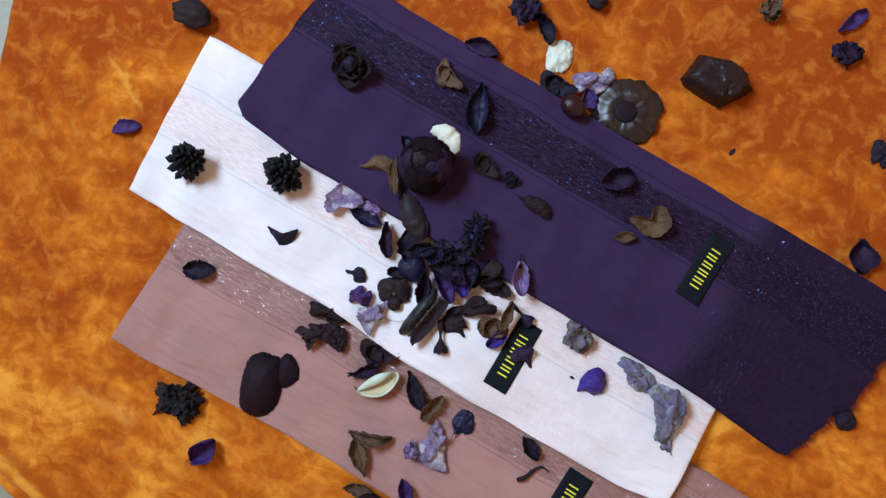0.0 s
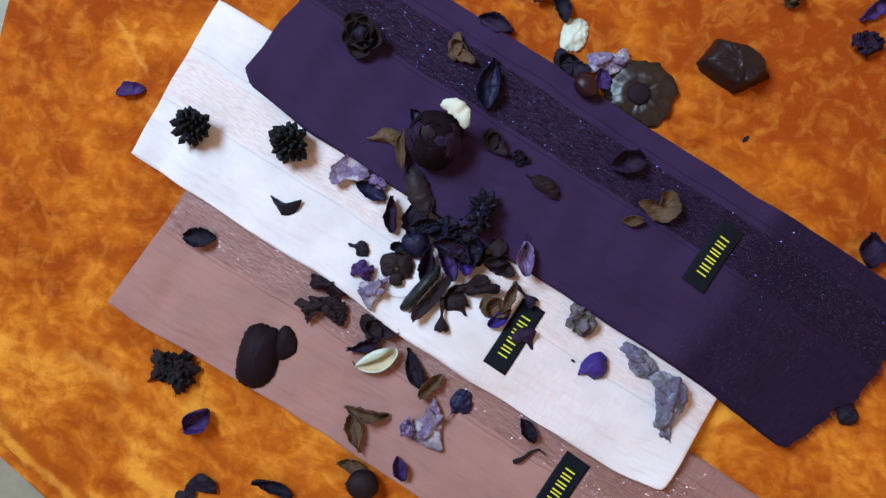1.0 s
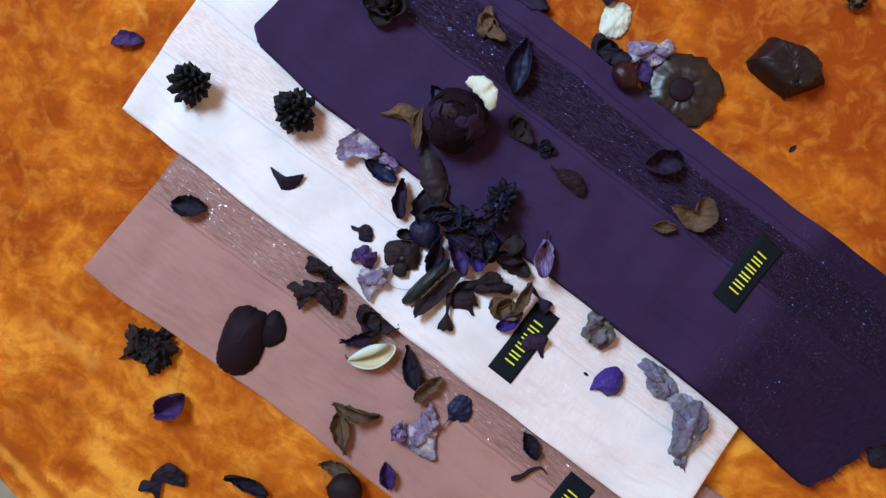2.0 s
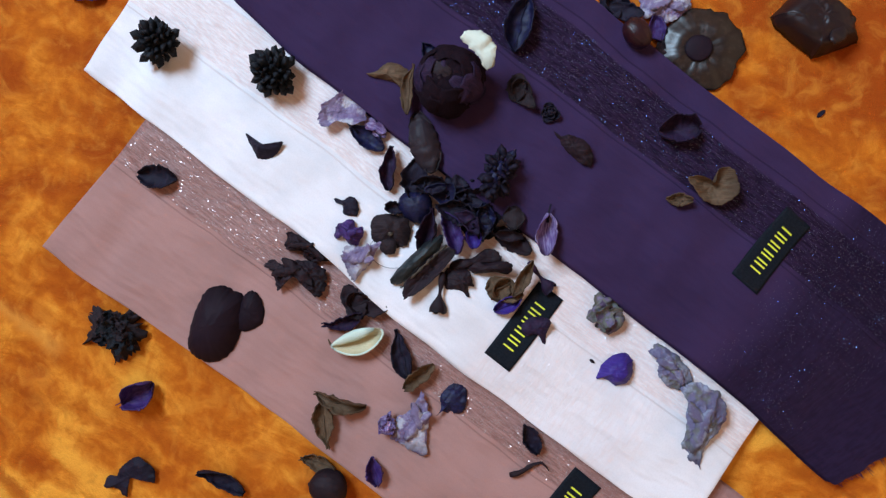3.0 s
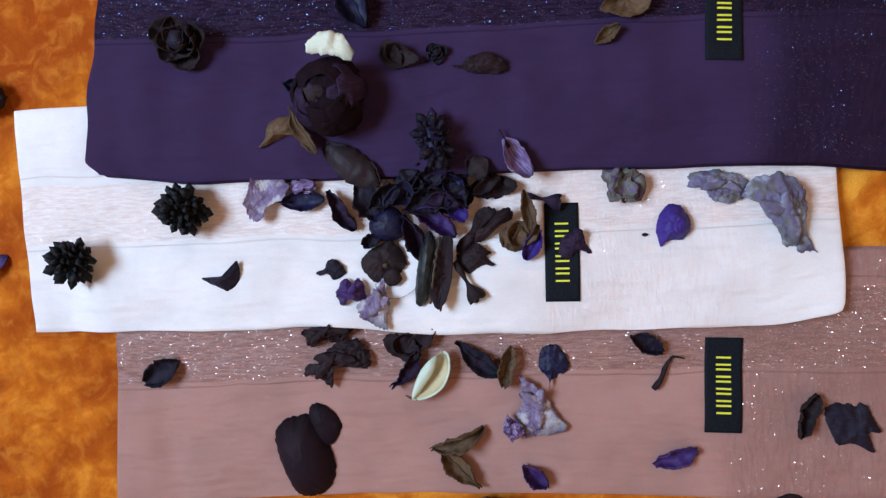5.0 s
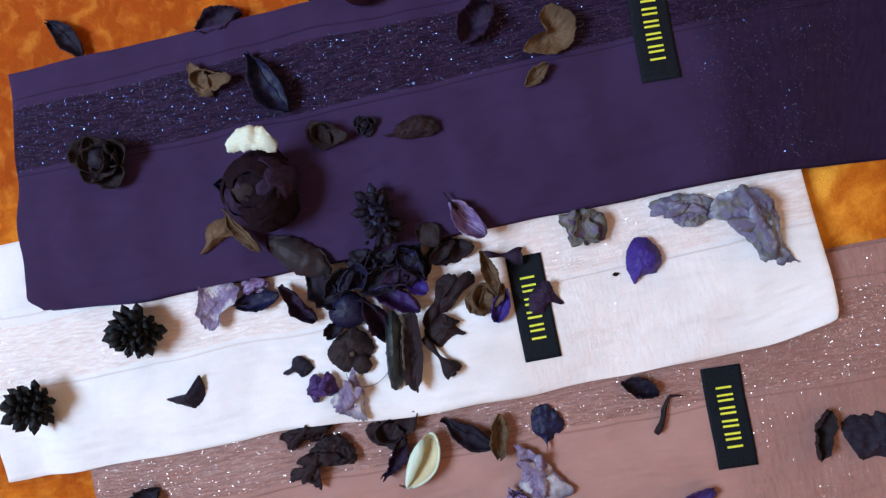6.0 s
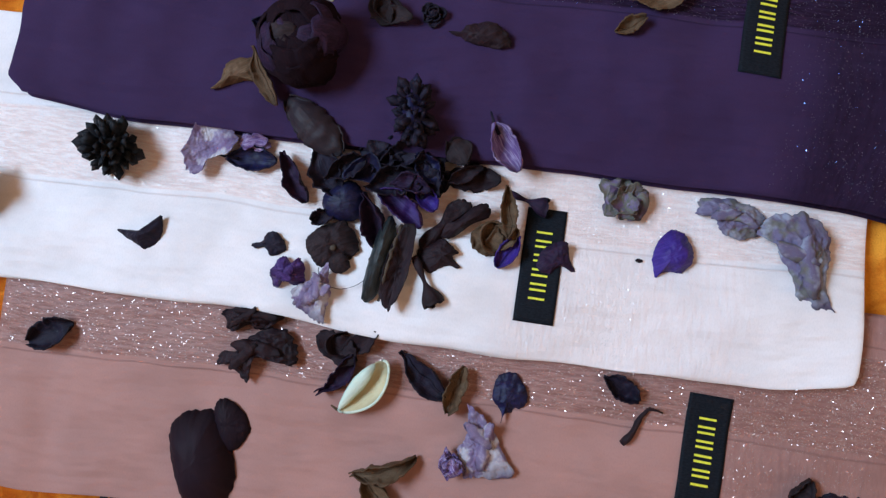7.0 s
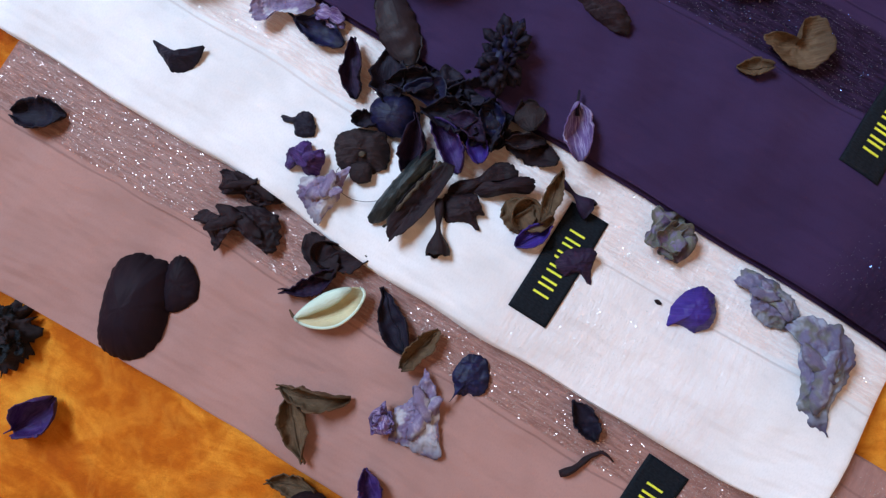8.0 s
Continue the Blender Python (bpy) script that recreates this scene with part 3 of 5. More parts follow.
def settle(name, me, x, y, angle, label, category, lift=0.0, sink=0.012, tilt=(0.0, 0.0)):
    """Stands a mesh made round the origin on the cloth below it."""
    if tilt[0] or tilt[1]:
        me.transform(pose(0, 0, 0, tilt[0], tilt[1], 0))
    here = support(x, y)
    turn = pose(x, y, 0, 0, 0, angle)
    gaps = []
    for v in list(me.vertices)[:: max(1, len(me.vertices) // 260)]:
        p = turn @ v.co
        gaps.append(v.co.z - min(support(p.x, p.y), here + 0.0016))
    ob = new(name, me)
    ob.matrix_basis = pose(x, y, 0.0002 + lift - float(np.quantile(gaps, sink)), 0, 0, angle)
    tagged(ob, label, category, "dried potpourri")
    return ob


def sheet(name, length, width, material, cup=0.5, bend=0.3, ruf=0.2, point=0.6, crinkle=0.0, seed=0.0, nu=18, nv=11, thick=0.00045, twist=0.0, lobes=0, lean=0.0, arc=0.0, tail=0.0, roll=0.0):
    """A thin curled sheet with its two sides and rim: every petal and leaf is one of these."""
    rows = {}
    for i in range(nu):
        s = i / (nu - 1)
        body = max(0.0, (s - tail) / (1 - tail))
        prof = math.sin(math.pi * (0.02 + 0.96 * body ** (1.0 + 0.5 * (point - 0.5)))) ** (0.26 + 0.62 * point)
        if tail:
            prof = max(prof, 0.07 + 0.04 * math.sin(s * 40))
        if lobes:
            prof *= 0.62 + 0.45 * abs(math.sin(s * math.pi * lobes + seed))
        wear = [1 + 0.55 * ruf * noise.noise((s * 8, seed + e, 1.0)) + (0.07 + 0.4 * ruf) * noise.noise((s * 19, seed + e, 2.0)) + (0.04 + 0.10 * ruf) * noise.noise((s * 43, seed + e, 5.0)) for e in (0.0, 17.0)]
        for j in range(nv):
            w = 2 * j / (nv - 1) - 1
            jag = wear[w > 0]
            x = (s - 0.5) * length * (1 + 0.04 * noise.noise((w * 3, seed, 4.0)))
            y = 0.5 * width * prof * w * jag
            side = 1 + lean * (1 if w > 0 else -1) * abs(w)
            z = 0.0
            # cupped across, bent along, ruffled at the margins
            a = cup * 1.7 * w
            if abs(cup) > 0.02:
                r = 0.5 * width * max(prof, 0.1) / (abs(cup) * 1.7)
                y = r * math.sin(a) * (1 if cup > 0 else -1) * jag
                z = r * (1 - math.cos(a)) * (1 if cup > 0 else -1)
            y = y * side + arc * length * (0.25 - (s - 0.5) ** 2) * 1.6
            z += bend * 0.9 * length * ((s - 0.5) ** 2 - 0.08)
            z += ruf * 0.42 * width * abs(w) ** 1.5 * noise.noise((s * 6.0, w * 1.5, seed + 20))
            z += roll * width * max(0.0, abs(w) - 0.45) ** 2 * (1.0 + noise.noise((s * 4.0, 3.0 * (w > 0), seed + 31)))
            y *= 1 - 0.35 * abs(roll) * max(0.0, abs(w) - 0.55)
            p = Vector((x, y, z))
            if crinkle:
                q = p / 0.0085
                d = noise.noise_vector(q + Vector((seed, 0, 0)))
                e = noise.noise_vector(q * 2.4 + Vector((0, seed, 0)))
                p += d * crinkle + e * crinkle * 0.55
                p.z += (1 - abs(noise.noise(q * 1.3 + Vector((seed, seed, 0))) * 2.0)) * crinkle * 0.9
            if twist:
                p = Matrix.Rotation(twist * (s - 0.5), 3, "X") @ p
            rows[i, j] = p
    top, normals = [], []
    for i in range(nu):
        for j in range(nv):
            du = rows[min(i + 1, nu - 1), j] - rows[max(i - 1, 0), j]
            dv = rows[i, min(j + 1, nv - 1)] - rows[i, max(j - 1, 0)]
            n = du.cross(dv)
            normals.append(n.normalized() if n.length > 1e-12 else Vector((0, 0, 1)))
            top.append(rows[i, j])
    verts = [p + n * thick / 2 for p, n in zip(top, normals)] + [p - n * thick / 2 for p, n in zip(top, normals)]
    uvs = [(i / (nu - 1), j / (nv - 1)) for i in range(nu) for j in range(nv)] * 2
    half = nu * nv
    faces = grid_faces(nu, nv) + grid_faces(nu, nv, half, True)
    ring = [i * nv for i in range(nu)] + [(nu - 1) * nv + j for j in range(1, nv)] + [i * nv + nv - 1 for i in range(nu - 2, -1, -1)] + [j for j in range(nv - 2, 0, -1)]
    for a, b in zip(ring, ring[1:] + ring[:1]):
        faces.append((a, a + half, b + half, b))
    return mesh_from(name, verts, faces, material, uvs)


def tube(name, points, radii, material, sides=7):
    """A round tapered tube through points."""
    verts, uvs, faces = [], [], []
    for k, (p, r) in enumerate(zip(points, radii)):
        way = (Vector(points[min(k + 1, len(points) - 1)]) - Vector(points[max(k - 1, 0)])).normalized()
        u = way.orthogonal().normalized()
        v = way.cross(u)
        for m in range(sides):
            a = 2 * math.pi * m / sides
            verts.append(Vector(p) + (u * math.cos(a) + v * math.sin(a)) * r)
            uvs.append((k / len(points), m / sides))
    for k in range(len(points) - 1):
        for m in range(sides):
            a, b = k * sides + m, k * sides + (m + 1) % sides
            faces.append((a, b, b + sides, a + sides))
    faces += [tuple(range(sides))[::-1], tuple(len(verts) - sides + m for m in range(sides))]
    return mesh_from(name, verts, faces, material, uvs)


def blob(name, a, b, c, material, lumps=0.1, ridges=0, seed=0.0, freq=1.5, nu=22, nv=14):
    """An ellipsoid with lumps and lengthwise ridges."""
    verts, uvs, faces = [], [], []
    for i in range(nv + 1):
        th = math.pi * i / nv
        for j in range(nu):
            ph = 2 * math.pi * j / nu
            d = Vector((math.cos(th), math.sin(th) * math.cos(ph), math.sin(th) * math.sin(ph)))
            r = 1 + lumps * noise.noise(d * freq + Vector((seed, 0, 0))) + 0.4 * lumps * noise.noise(d * freq * 3 + Vector((0, seed, 0)))
            if ridges:
                r += 0.07 * math.sin(ridges * ph) * math.sin(th)
            verts.append((d.x * a * r, d.y * b * r, d.z * c * r))
            uvs.append((i / nv, j / nu))
    for i in range(nv):
        for j in range(nu):
            p, q = i * nu + j, i * nu + (j + 1) % nu
            faces.append((p, q, q + nu, p + nu))
    return mesh_from(name, verts, faces, material, uvs)


SHAPES = {
    "drop": ((-0.5, 0.12), (-0.4, 0.33), (-0.1, 0.44), (0.25, 0.5), (0.46, 0.26), (0.5, -0.1), (0.38, -0.44), (0.1, -0.5), (-0.2, -0.42), (-0.46, -0.14)),
    "comma": ((-0.75, 0.2), (-0.4, 0.4), (0.1, 0.45), (0.45, 0.4), (0.5, 0.0), (0.35, -0.4), (0.0, -0.5), (-0.3, -0.25), (-0.6, 0.0)),
    "fishtail": ((-0.5, 0.02), (-0.38, 0.28), (-0.26, 0.18), (-0.12, 0.36), (0.1, 0.46), (0.35, 0.42), (0.5, 0.05), (0.46, -0.36), (0.36, -0.46), (0.26, -0.18), (0.03, -0.08), (-0.13, -0.14), (-0.2, -0.55), (-0.33, -0.15)),
    "clump": ((-0.5, 0.3), (-0.2, 0.45), (0.1, 0.25), (0.35, 0.5), (0.5, 0.05), (0.3, -0.3), (0.05, -0.5), (-0.15, -0.25), (-0.4, -0.35)),
    "paper": ((-0.5, 0.04), (-0.2, 0.28), (0.1, 0.38), (0.46, 0.48), (0.5, 0.2), (0.43, -0.2), (0.34, -0.44), (0.05, -0.44), (-0.06, -0.3), (-0.18, -0.12), (-0.36, -0.06)),
    "bow": ((-0.5, 0.0), (-0.4, 0.35), (0.0, 0.5), (0.3, 0.45), (0.5, 0.12), (0.4, -0.25), (0.15, -0.5), (-0.1, -0.42), (-0.2, -0.1), (-0.4, -0.14)),
    "crescent": ((-0.47, -0.31), (-0.53, 0.17), (-0.35, 0.64), (-0.09, 0.73), (0.12, 0.48), (0.37, 0.16), (0.54, 0.05), (0.31, -0.35), (0.11, -0.22), (-0.17, -0.16), (-0.31, -0.08)),
    "fan": ((-0.5, 0.15), (-0.35, 0.3), (-0.1, 0.25), (0.1, 0.45), (0.4, 0.48), (0.5, 0.1), (0.42, -0.25), (0.2, -0.5), (0.1, -0.2), (-0.2, -0.2), (-0.4, -0.38), (-0.42, -0.05)),
    "lens": ((-0.5, 0.0), (-0.2, 0.28), (0.15, 0.42), (0.44, 0.36), (0.5, 0.1), (0.3, -0.3), (0.0, -0.5), (-0.3, -0.36)),
    "chunk": ((-0.47, -0.16), (-0.45, -0.24), (-0.33, -0.36), (0.10, -0.50), (0.19, -0.49), (0.47, 0.0), (0.485, 0.1), (0.31, 0.39), (0.25, 0.44), (0.01, 0.5), (-0.31, 0.42), (-0.37, 0.36)),
    "pad": ((-0.5, 0.1), (-0.42, 0.38), (-0.15, 0.48), (0.2, 0.47), (0.42, 0.36), (0.5, 0.0), (0.44, -0.36), (0.15, -0.48), (-0.2, -0.46), (-0.45, -0.25)),
    "hooked": ((-0.5, 0.48), (-0.3, 0.30), (-0.05, 0.12), (0.25, 0.10), (0.47, 0.26), (0.42, -0.12), (0.2, -0.42), (-0.1, -0.5), (-0.26, -0.2), (-0.42, 0.15)),
    "dart": ((-0.5, 0.1), (-0.2, 0.45), (0.2, 0.5), (0.5, 0.4), (0.4, 0.0), (0.35, -0.5), (0.1, -0.15), (-0.3, -0.2)),
    "tailed": ((-0.5, -0.5), (-0.36, -0.3), (-0.42, 0.05), (-0.2, 0.36), (0.12, 0.5), (0.45, 0.35), (0.5, -0.05), (0.35, -0.35), (0.0, -0.4), (-0.3, -0.36)),
    "strap": ((-0.5, -0.42), (-0.36, 0.0), (-0.05, 0.12), (0.2, 0.5), (0.46, 0.42), (0.5, 0.1), (0.25, -0.05), (0.0, -0.22), (-0.25, -0.5), (-0.42, -0.5)),
    "capsule": ((-0.5, -0.2), (-0.42, 0.3), (-0.1, 0.2), (0.3, 0.45), (0.5, 0.2), (0.42, -0.35), (0.1, -0.3), (-0.3, -0.5)),
    "ragged": ((-0.5, 0.4), (-0.1, 0.5), (0.3, 0.42), (0.42, 0.1), (0.5, -0.12), (0.3, -0.12), (0.36, -0.5), (0.0, -0.3), (-0.4, -0.25)),
    "tag": ((-0.5, 0.35), (-0.2, 0.28), (0.1, 0.5), (0.4, 0.3), (0.5, -0.2), (0.35, -0.5), (-0.1, -0.4), (-0.18, 0.0), (-0.45, 0.12)),
    "cupped": ((-0.5, -0.4), (-0.36, 0.02), (-0.05, 0.4), (0.3, 0.5), (0.5, 0.2), (0.42, -0.3), (0.1, -0.5), (-0.28, -0.34)),
    "twolobed": ((-0.5, 0.2), (-0.3, 0.28), (-0.05, 0.2), (0.05, 0.1), (0.12, 0.45), (0.35, 0.5), (0.5, 0.2), (0.48, -0.2), (0.2, -0.5), (-0.1, -0.45), (-0.35, -0.15)),
    "teardrop": ((-0.5, 0.5), (-0.34, 0.36), (-0.05, 0.38), (0.3, 0.2), (0.48, -0.15), (0.42, -0.5), (0.1, -0.35), (-0.2, -0.05), (-0.4, 0.3)),
    "wiltcup": ((-0.5, -0.3), (-0.42, 0.05), (-0.2, 0.3), (0.05, 0.48), (0.3, 0.4), (0.42, 0.1), (0.5, -0.25), (0.2, -0.4), (-0.1, -0.3), (-0.3, -0.45)),
    "stemmed": ((-0.5, 0.2), (-0.3, 0.28), (-0.05, 0.5), (0.3, 0.4), (0.5, 0.05), (0.42, -0.4), (0.15, -0.1), (-0.15, 0.05), (-0.35, 0.12)),
    "half": ((-0.5, 0.02), (-0.3, 0.4), (0.0, 0.5), (0.3, 0.42), (0.5, 0.08), (0.48, -0.3), (0.1, -0.46), (-0.3, -0.42), (-0.49, -0.2)),
}


def outline(points, count):
    """A closed smooth curve through a few corners."""
    ring, n = [], len(points)
    for k in range(count):
        f = k / count * n
        i, u = int(f), f - int(f)
        a, b, c, d = (Vector(points[(i + m) % n]) for m in (-1, 0, 1, 2))
        ring.append(0.5 * (2 * b + (c - a) * u + (2 * a - 5 * b + 4 * c - d) * u * u + (3 * b - a - 3 * c + d) * u ** 3))
    return ring


def slab(name, shape, length, width, material, height, crinkle=0.0, rag=0.04, seed=0.0, na=60, nr=11, thick=0.0005, profile=2.0, solid=False):
    """A domed, dished or crumpled piece with a shaped outline; solid ones go down to a flat foot."""
    ring = outline(SHAPES[shape], na)
    mid = sum(ring, Vector((0, 0))) / na
    upper, lower, uvs = [], [], []
    for i in range(nr):
        s = 0.03 + 0.97 * i / (nr - 1)
        for j, o in enumerate(ring):
            ph = 2 * math.pi * j / na
            jag = 1 + s * s * rag * (noise.noise((math.cos(ph) * 3, math.sin(ph) * 3, seed)) + 0.8 * noise.noise((math.cos(ph) * 9, math.sin(ph) * 9, seed)) + 0.3 * noise.noise((math.cos(ph) * 22, math.sin(ph) * 22, seed)))
            q = mid + (o - mid) * s * jag
            p = Vector((q.x * length, q.y * width, 0.0))
            p.z = height * (1 - s ** profile) + max(0.0, -height)
            if crinkle:
                c = p / 0.0080 + Vector((seed, seed * 0.3, 0))
                p += Vector((1, 1, 0.4)) * 0.6 * crinkle * s * noise.noise(c * 1.7 + Vector((0, 0, 9)))
                p.z += crinkle * (1.2 * (1 - 2 * abs(noise.noise(c))) + 0.8 * (1 - 2 * abs(noise.noise(c * 2.3))) + 0.6 * (1 - 2 * abs(noise.noise(c * 5.1))) + 1.2 * s * noise.noise(c * 0.6))
            upper.append(p)
            lower.append(Vector((p.x * (0.62 + 0.26 * s), p.y * (0.62 + 0.26 * s), 0.0)) if solid else p - Vector((0, 0, thick)))
            uvs.append((q.x + 0.5, q.y + 0.5))
    half = nr * na
    faces = [tuple(range(na)), tuple(half + k for k in range(na))[::-1]]
    for i in range(nr - 1):
        for j in range(na):
            a, b = i * na + j, i * na + (j + 1) % na
            f = (a, a + na, b + na, b)
            faces += [f[::-1], tuple(v + half for v in f)]
    for j in range(na):
        a, b = (nr - 1) * na + j, (nr - 1) * na + (j + 1) % na
        faces.append((a, a + half, b + half, b))
    # outlines run clockwise or not: turn all faces so that the upper side looks up
    me = mesh_from(name, upper + lower, faces, material, uvs + uvs)
    bm = bmesh.new()
    bm.from_mesh(me)
    bmesh.ops.recalc_face_normals(bm, faces=bm.faces)
    bm.to_mesh(me)
    bm.free()
    return me


def fresh():
    COUNT[0] += 1
    return COUNT[0] * 3.71


def petal(x, y, angle, length, width, color, cup=0.5, bend=0.3, ruf=0.2, point=0.6, lift=0.0, stem=0, label=""):
    seed = fresh()
    flat = math.sin(min(1.5, abs(cup) * 1.7)) / max(0.1, abs(cup) * 1.7)
    me = sheet("petal", length * 1.04, width * 1.0 / flat, PETALS[color], cup, bend, ruf, point, {"cream": 0.0004, "choc": 0.00025}.get(color, 0.0009), seed, 34, 13,
               twist=0.0 if color == "choc" else 1.1 * noise.noise((seed, 0, 0)), tail=0.0 if color in ("choc", "cream", "taupe", "char") else max(0.0, 0.04 + 0.16 * noise.noise((seed, 21, 0))), roll=0.0 if color in ("choc", "cream") else 0.9 * noise.noise((seed, 15, 0)) + 0.5, lean=0.5 * noise.noise((seed, 3, 0)), arc=0.35 * noise.noise((seed, 6, 0)))
    leaf = color == "olive" or "leaf" in label
    ob = settle("dried_leaf" if leaf else "petal", me, x, y, angle, label, "leaf" if leaf else "petal", lift, 0.012, (0.0, 0.0) if color in ("choc", "cream") else (30 * noise.noise((seed, 9, 0)), 16 * noise.noise((seed, 12, 0))))
    if leaf:
        row = [me.vertices[i * 13 + 6].co for i in range(2, 32)]
        up = (me.vertices[16 * 13 + 6].co - me.vertices[34 * 13 + 16 * 13 + 6].co).normalized()
        up = up if up.z > 0 else -up
        part("midrib", tube("midrib", [p + up * 0.00015 for p in row], [0.00042 - 0.00026 * k / 29 for k in range(30)], PETALS[color], 5), ob)
    if stem:
        end = -0.5 * length
        pts = [(end + 0.004, 0, 0.0012), (end - 0.001, 0.0004, 0.0022), (end - 0.005, 0.0014, 0.0016)]
        part("stem", tube("stem", pts, (0.0007, 0.0006, 0.0004), PETALS["black"]), ob, "dark dry stem")
    return ob


def crumple(x, y, angle, length, width, color, flat=0, label=""):
    seed = fresh()
    base = new("dried_flower")
    base.matrix_basis = pose(x, y, support(x, y) + 0.0012, 0, 0, angle)
    tagged(base, label, "dried flower", "dried potpourri")
    count = 2 if flat else 3
    for k in range(count):
        me = sheet("wilted_petal", length * (1.05 - 0.16 * k), width * ((0.95 if flat else 1.08) - 0.15 * k), PETALS[color], 0.25 + 0.2 * k, 0.15, 0.55 if color in ("black", "plum", "olive") else 0.3, 0.42,
                   0.0011 if flat else 0.0020, seed + k * 9, 34, 22, 0.0003, 0.6, 2)
        ob = part("wilted_petal", me, base)
        ob.matrix_basis = pose((0.06 * length) * k * math.sin(seed), 0.08 * width * k * math.cos(seed), 0.0016 + 0.0013 * k, 0, 0, (0, 70, -50)[k] * (0.25 if flat else 1.0))
    return base


def dome_petal(x, y, angle, length, width, color, shape="drop", height=0.008, lift=0.0, label=""):
    """A stiff petal lying face down like a small shield."""
    ob = settle("petal", slab("petal", shape, length, width, PETALS[color], height, 0.00030, 0.045, fresh(), 110, profile=2.4), x, y, angle, label, "petal", lift, 0.012)
    return ob


def scrap(x, y, angle, length, width, color, shape, height=0.003, curl=0.3, lift=0.0, label="", lobe=False):
    """A withered petal with an uneven outline, domed or dished and bent along its length; lobe adds a second small petal beside it."""
    seed = fresh()
    me = slab("petal", shape, length, width, PETALS[color], height, 0.00045, 0.07, seed, 120, 16, 0.0004)
    for v in me.vertices:
        u, w = v.co.x / length, v.co.y / width
        v.co.z += curl * length * (u * u + 0.5 * u * w) + 0.10 * width * noise.noise((u * 2.2, w * 2.2, seed)) + 0.05 * width * noise.noise((u * 5.5, w * 5.5, seed + 3))
    ob = settle("petal", me, x, y, angle, label, "petal", lift, 0.02)
    if lobe:
        small = part("lobe", slab("lobe", "pad", length * 0.40, length * 0.38, PETALS[color], 0.0022, 0.0004, 0.08, seed + 5, 60, 9, 0.0004), ob)
        small.matrix_basis = pose(0.0, -0.48 * width, 0.0026)
        part("eye", blob("eye", 0.0013, 0.0011, 0.0005, PETALS["ridge"], 0.3, 0, seed, 1.5, 10, 6), ob, "small pale spot").matrix_basis = pose(0.04 * length, -0.10 * width, height * 0.96 + 0.0006)
    return ob


def wilt(x, y, angle, length, width, color, shape="paper", crinkle=0.0011, height=0.003, label=""):
    """A withered papery flower: one crumpled outer petal with smaller folds lying on it."""
    seed = fresh()
    base = new("dried_flower")
    base.matrix_basis = pose(x, y, support(x, y) + 0.0016, 0, 0, angle)
    tagged(base, label, "dried flower", "dried potpourri")
    part("outer_petal", slab("outer_petal", shape, length, width, PETALS[color], height, crinkle, 0.11, seed, 140, 34, 0.0003), base)
    for k in range(2):
        fold = part("fold", sheet("fold", length * (0.62 - 0.16 * k), width * (0.42 - 0.08 * k), PETALS[color], -0.7, -0.1, 0.5, 0.5, 0.0010, seed + k * 5, 24, 14, 0.0003), base)
        fold.matrix_basis = pose(length * (0.05 - 0.16 * k), width * (0.10 - 0.06 * k), height + 0.0018 + 0.0004 * k, 0, 0, -22 + 50 * k + 20 * noise.noise((seed, k, 0)))
    return base


def curl(x, y, angle, length, width, color, label=""):
    """A leaf rolled up on itself like a snail, with a second flap."""
    seed = fresh()
    base = new("curled_leaf")
    base.matrix_basis = pose(x, y, support(x, y) + 0.0004, 0, 0, angle)
    tagged(base, label, "leaf", "dried potpourri")
    nu, nv = 30, 10
    verts, uvs = [], []
    r0 = 0.30 * length
    for side in (0, 1):
        for i in range(nu):
            s = i / (nu - 1)
            a = s * 5.0 + 0.4
            r = r0 * (1.0 - 0.62 * s) + side * 0.0005
            tall = width * 0.42 * math.sin(math.pi * (0.12 + 0.8 * s)) * (1 + 0.25 * noise.noise((s * 7, seed, 0)))
            for j in range(nv):
                w = j / (nv - 1)
                rr = r * (1.0 + 0.45 * w - 0.2 * w * w) + 0.0008 * noise.noise((s * 6, w * 3, seed))
                verts.append((rr * math.cos(a), rr * math.sin(a) * width / length * 1.2, tall * w + 0.0006 * noise.noise((s * 9, w * 2, seed + 5))))
                uvs.append((s, w))
    half = nu * nv
    faces = grid_faces(nu, nv) + grid_faces(nu, nv, half, True)
    ring = [i * nv for i in range(nu)] + [(nu - 1) * nv + j for j in range(1, nv)] + [i * nv + nv - 1 for i in range(nu - 2, -1, -1)] + [j for j in range(nv - 2, 0, -1)]
    for a, b in zip(ring, ring[1:] + ring[:1]):
        faces.append((a, a + half, b + half, b))
    part("rolled_blade", mesh_from("rolled_blade", verts, faces, PETALS[color], uvs), base)
    flap = part("flap", sheet("flap", length * 0.8, width * 0.62, PETALS[color], 0.6, 0.4, 0.5, 0.6, 0.0008, seed), base)
    flap.matrix_basis = pose(length * 0.22, 0.05 * width, 0.0022, 0, -12, 25)
    floor_leaf = part("base_leaf", sheet("base_leaf", length * 0.75, width * 0.75, PETALS[color], 0.35, 0.2, 0.4, 0.5, 0.0008, seed + 3), base)
    floor_leaf.matrix_basis = pose(-length * 0.12, 0.0, 0.0016, 0, 0, -40)
    return base


def pod(x, y, angle, length, width, color, ridges=5, label=""):
    return settle("seed_pod", blob("seed_pod", length / 2, width / 2, width * 0.38, PETALS[color], 0.22, ridges, fresh(), 1.8, 30, 18), x, y, angle, label, "seed pod", 0.0, 0.02)


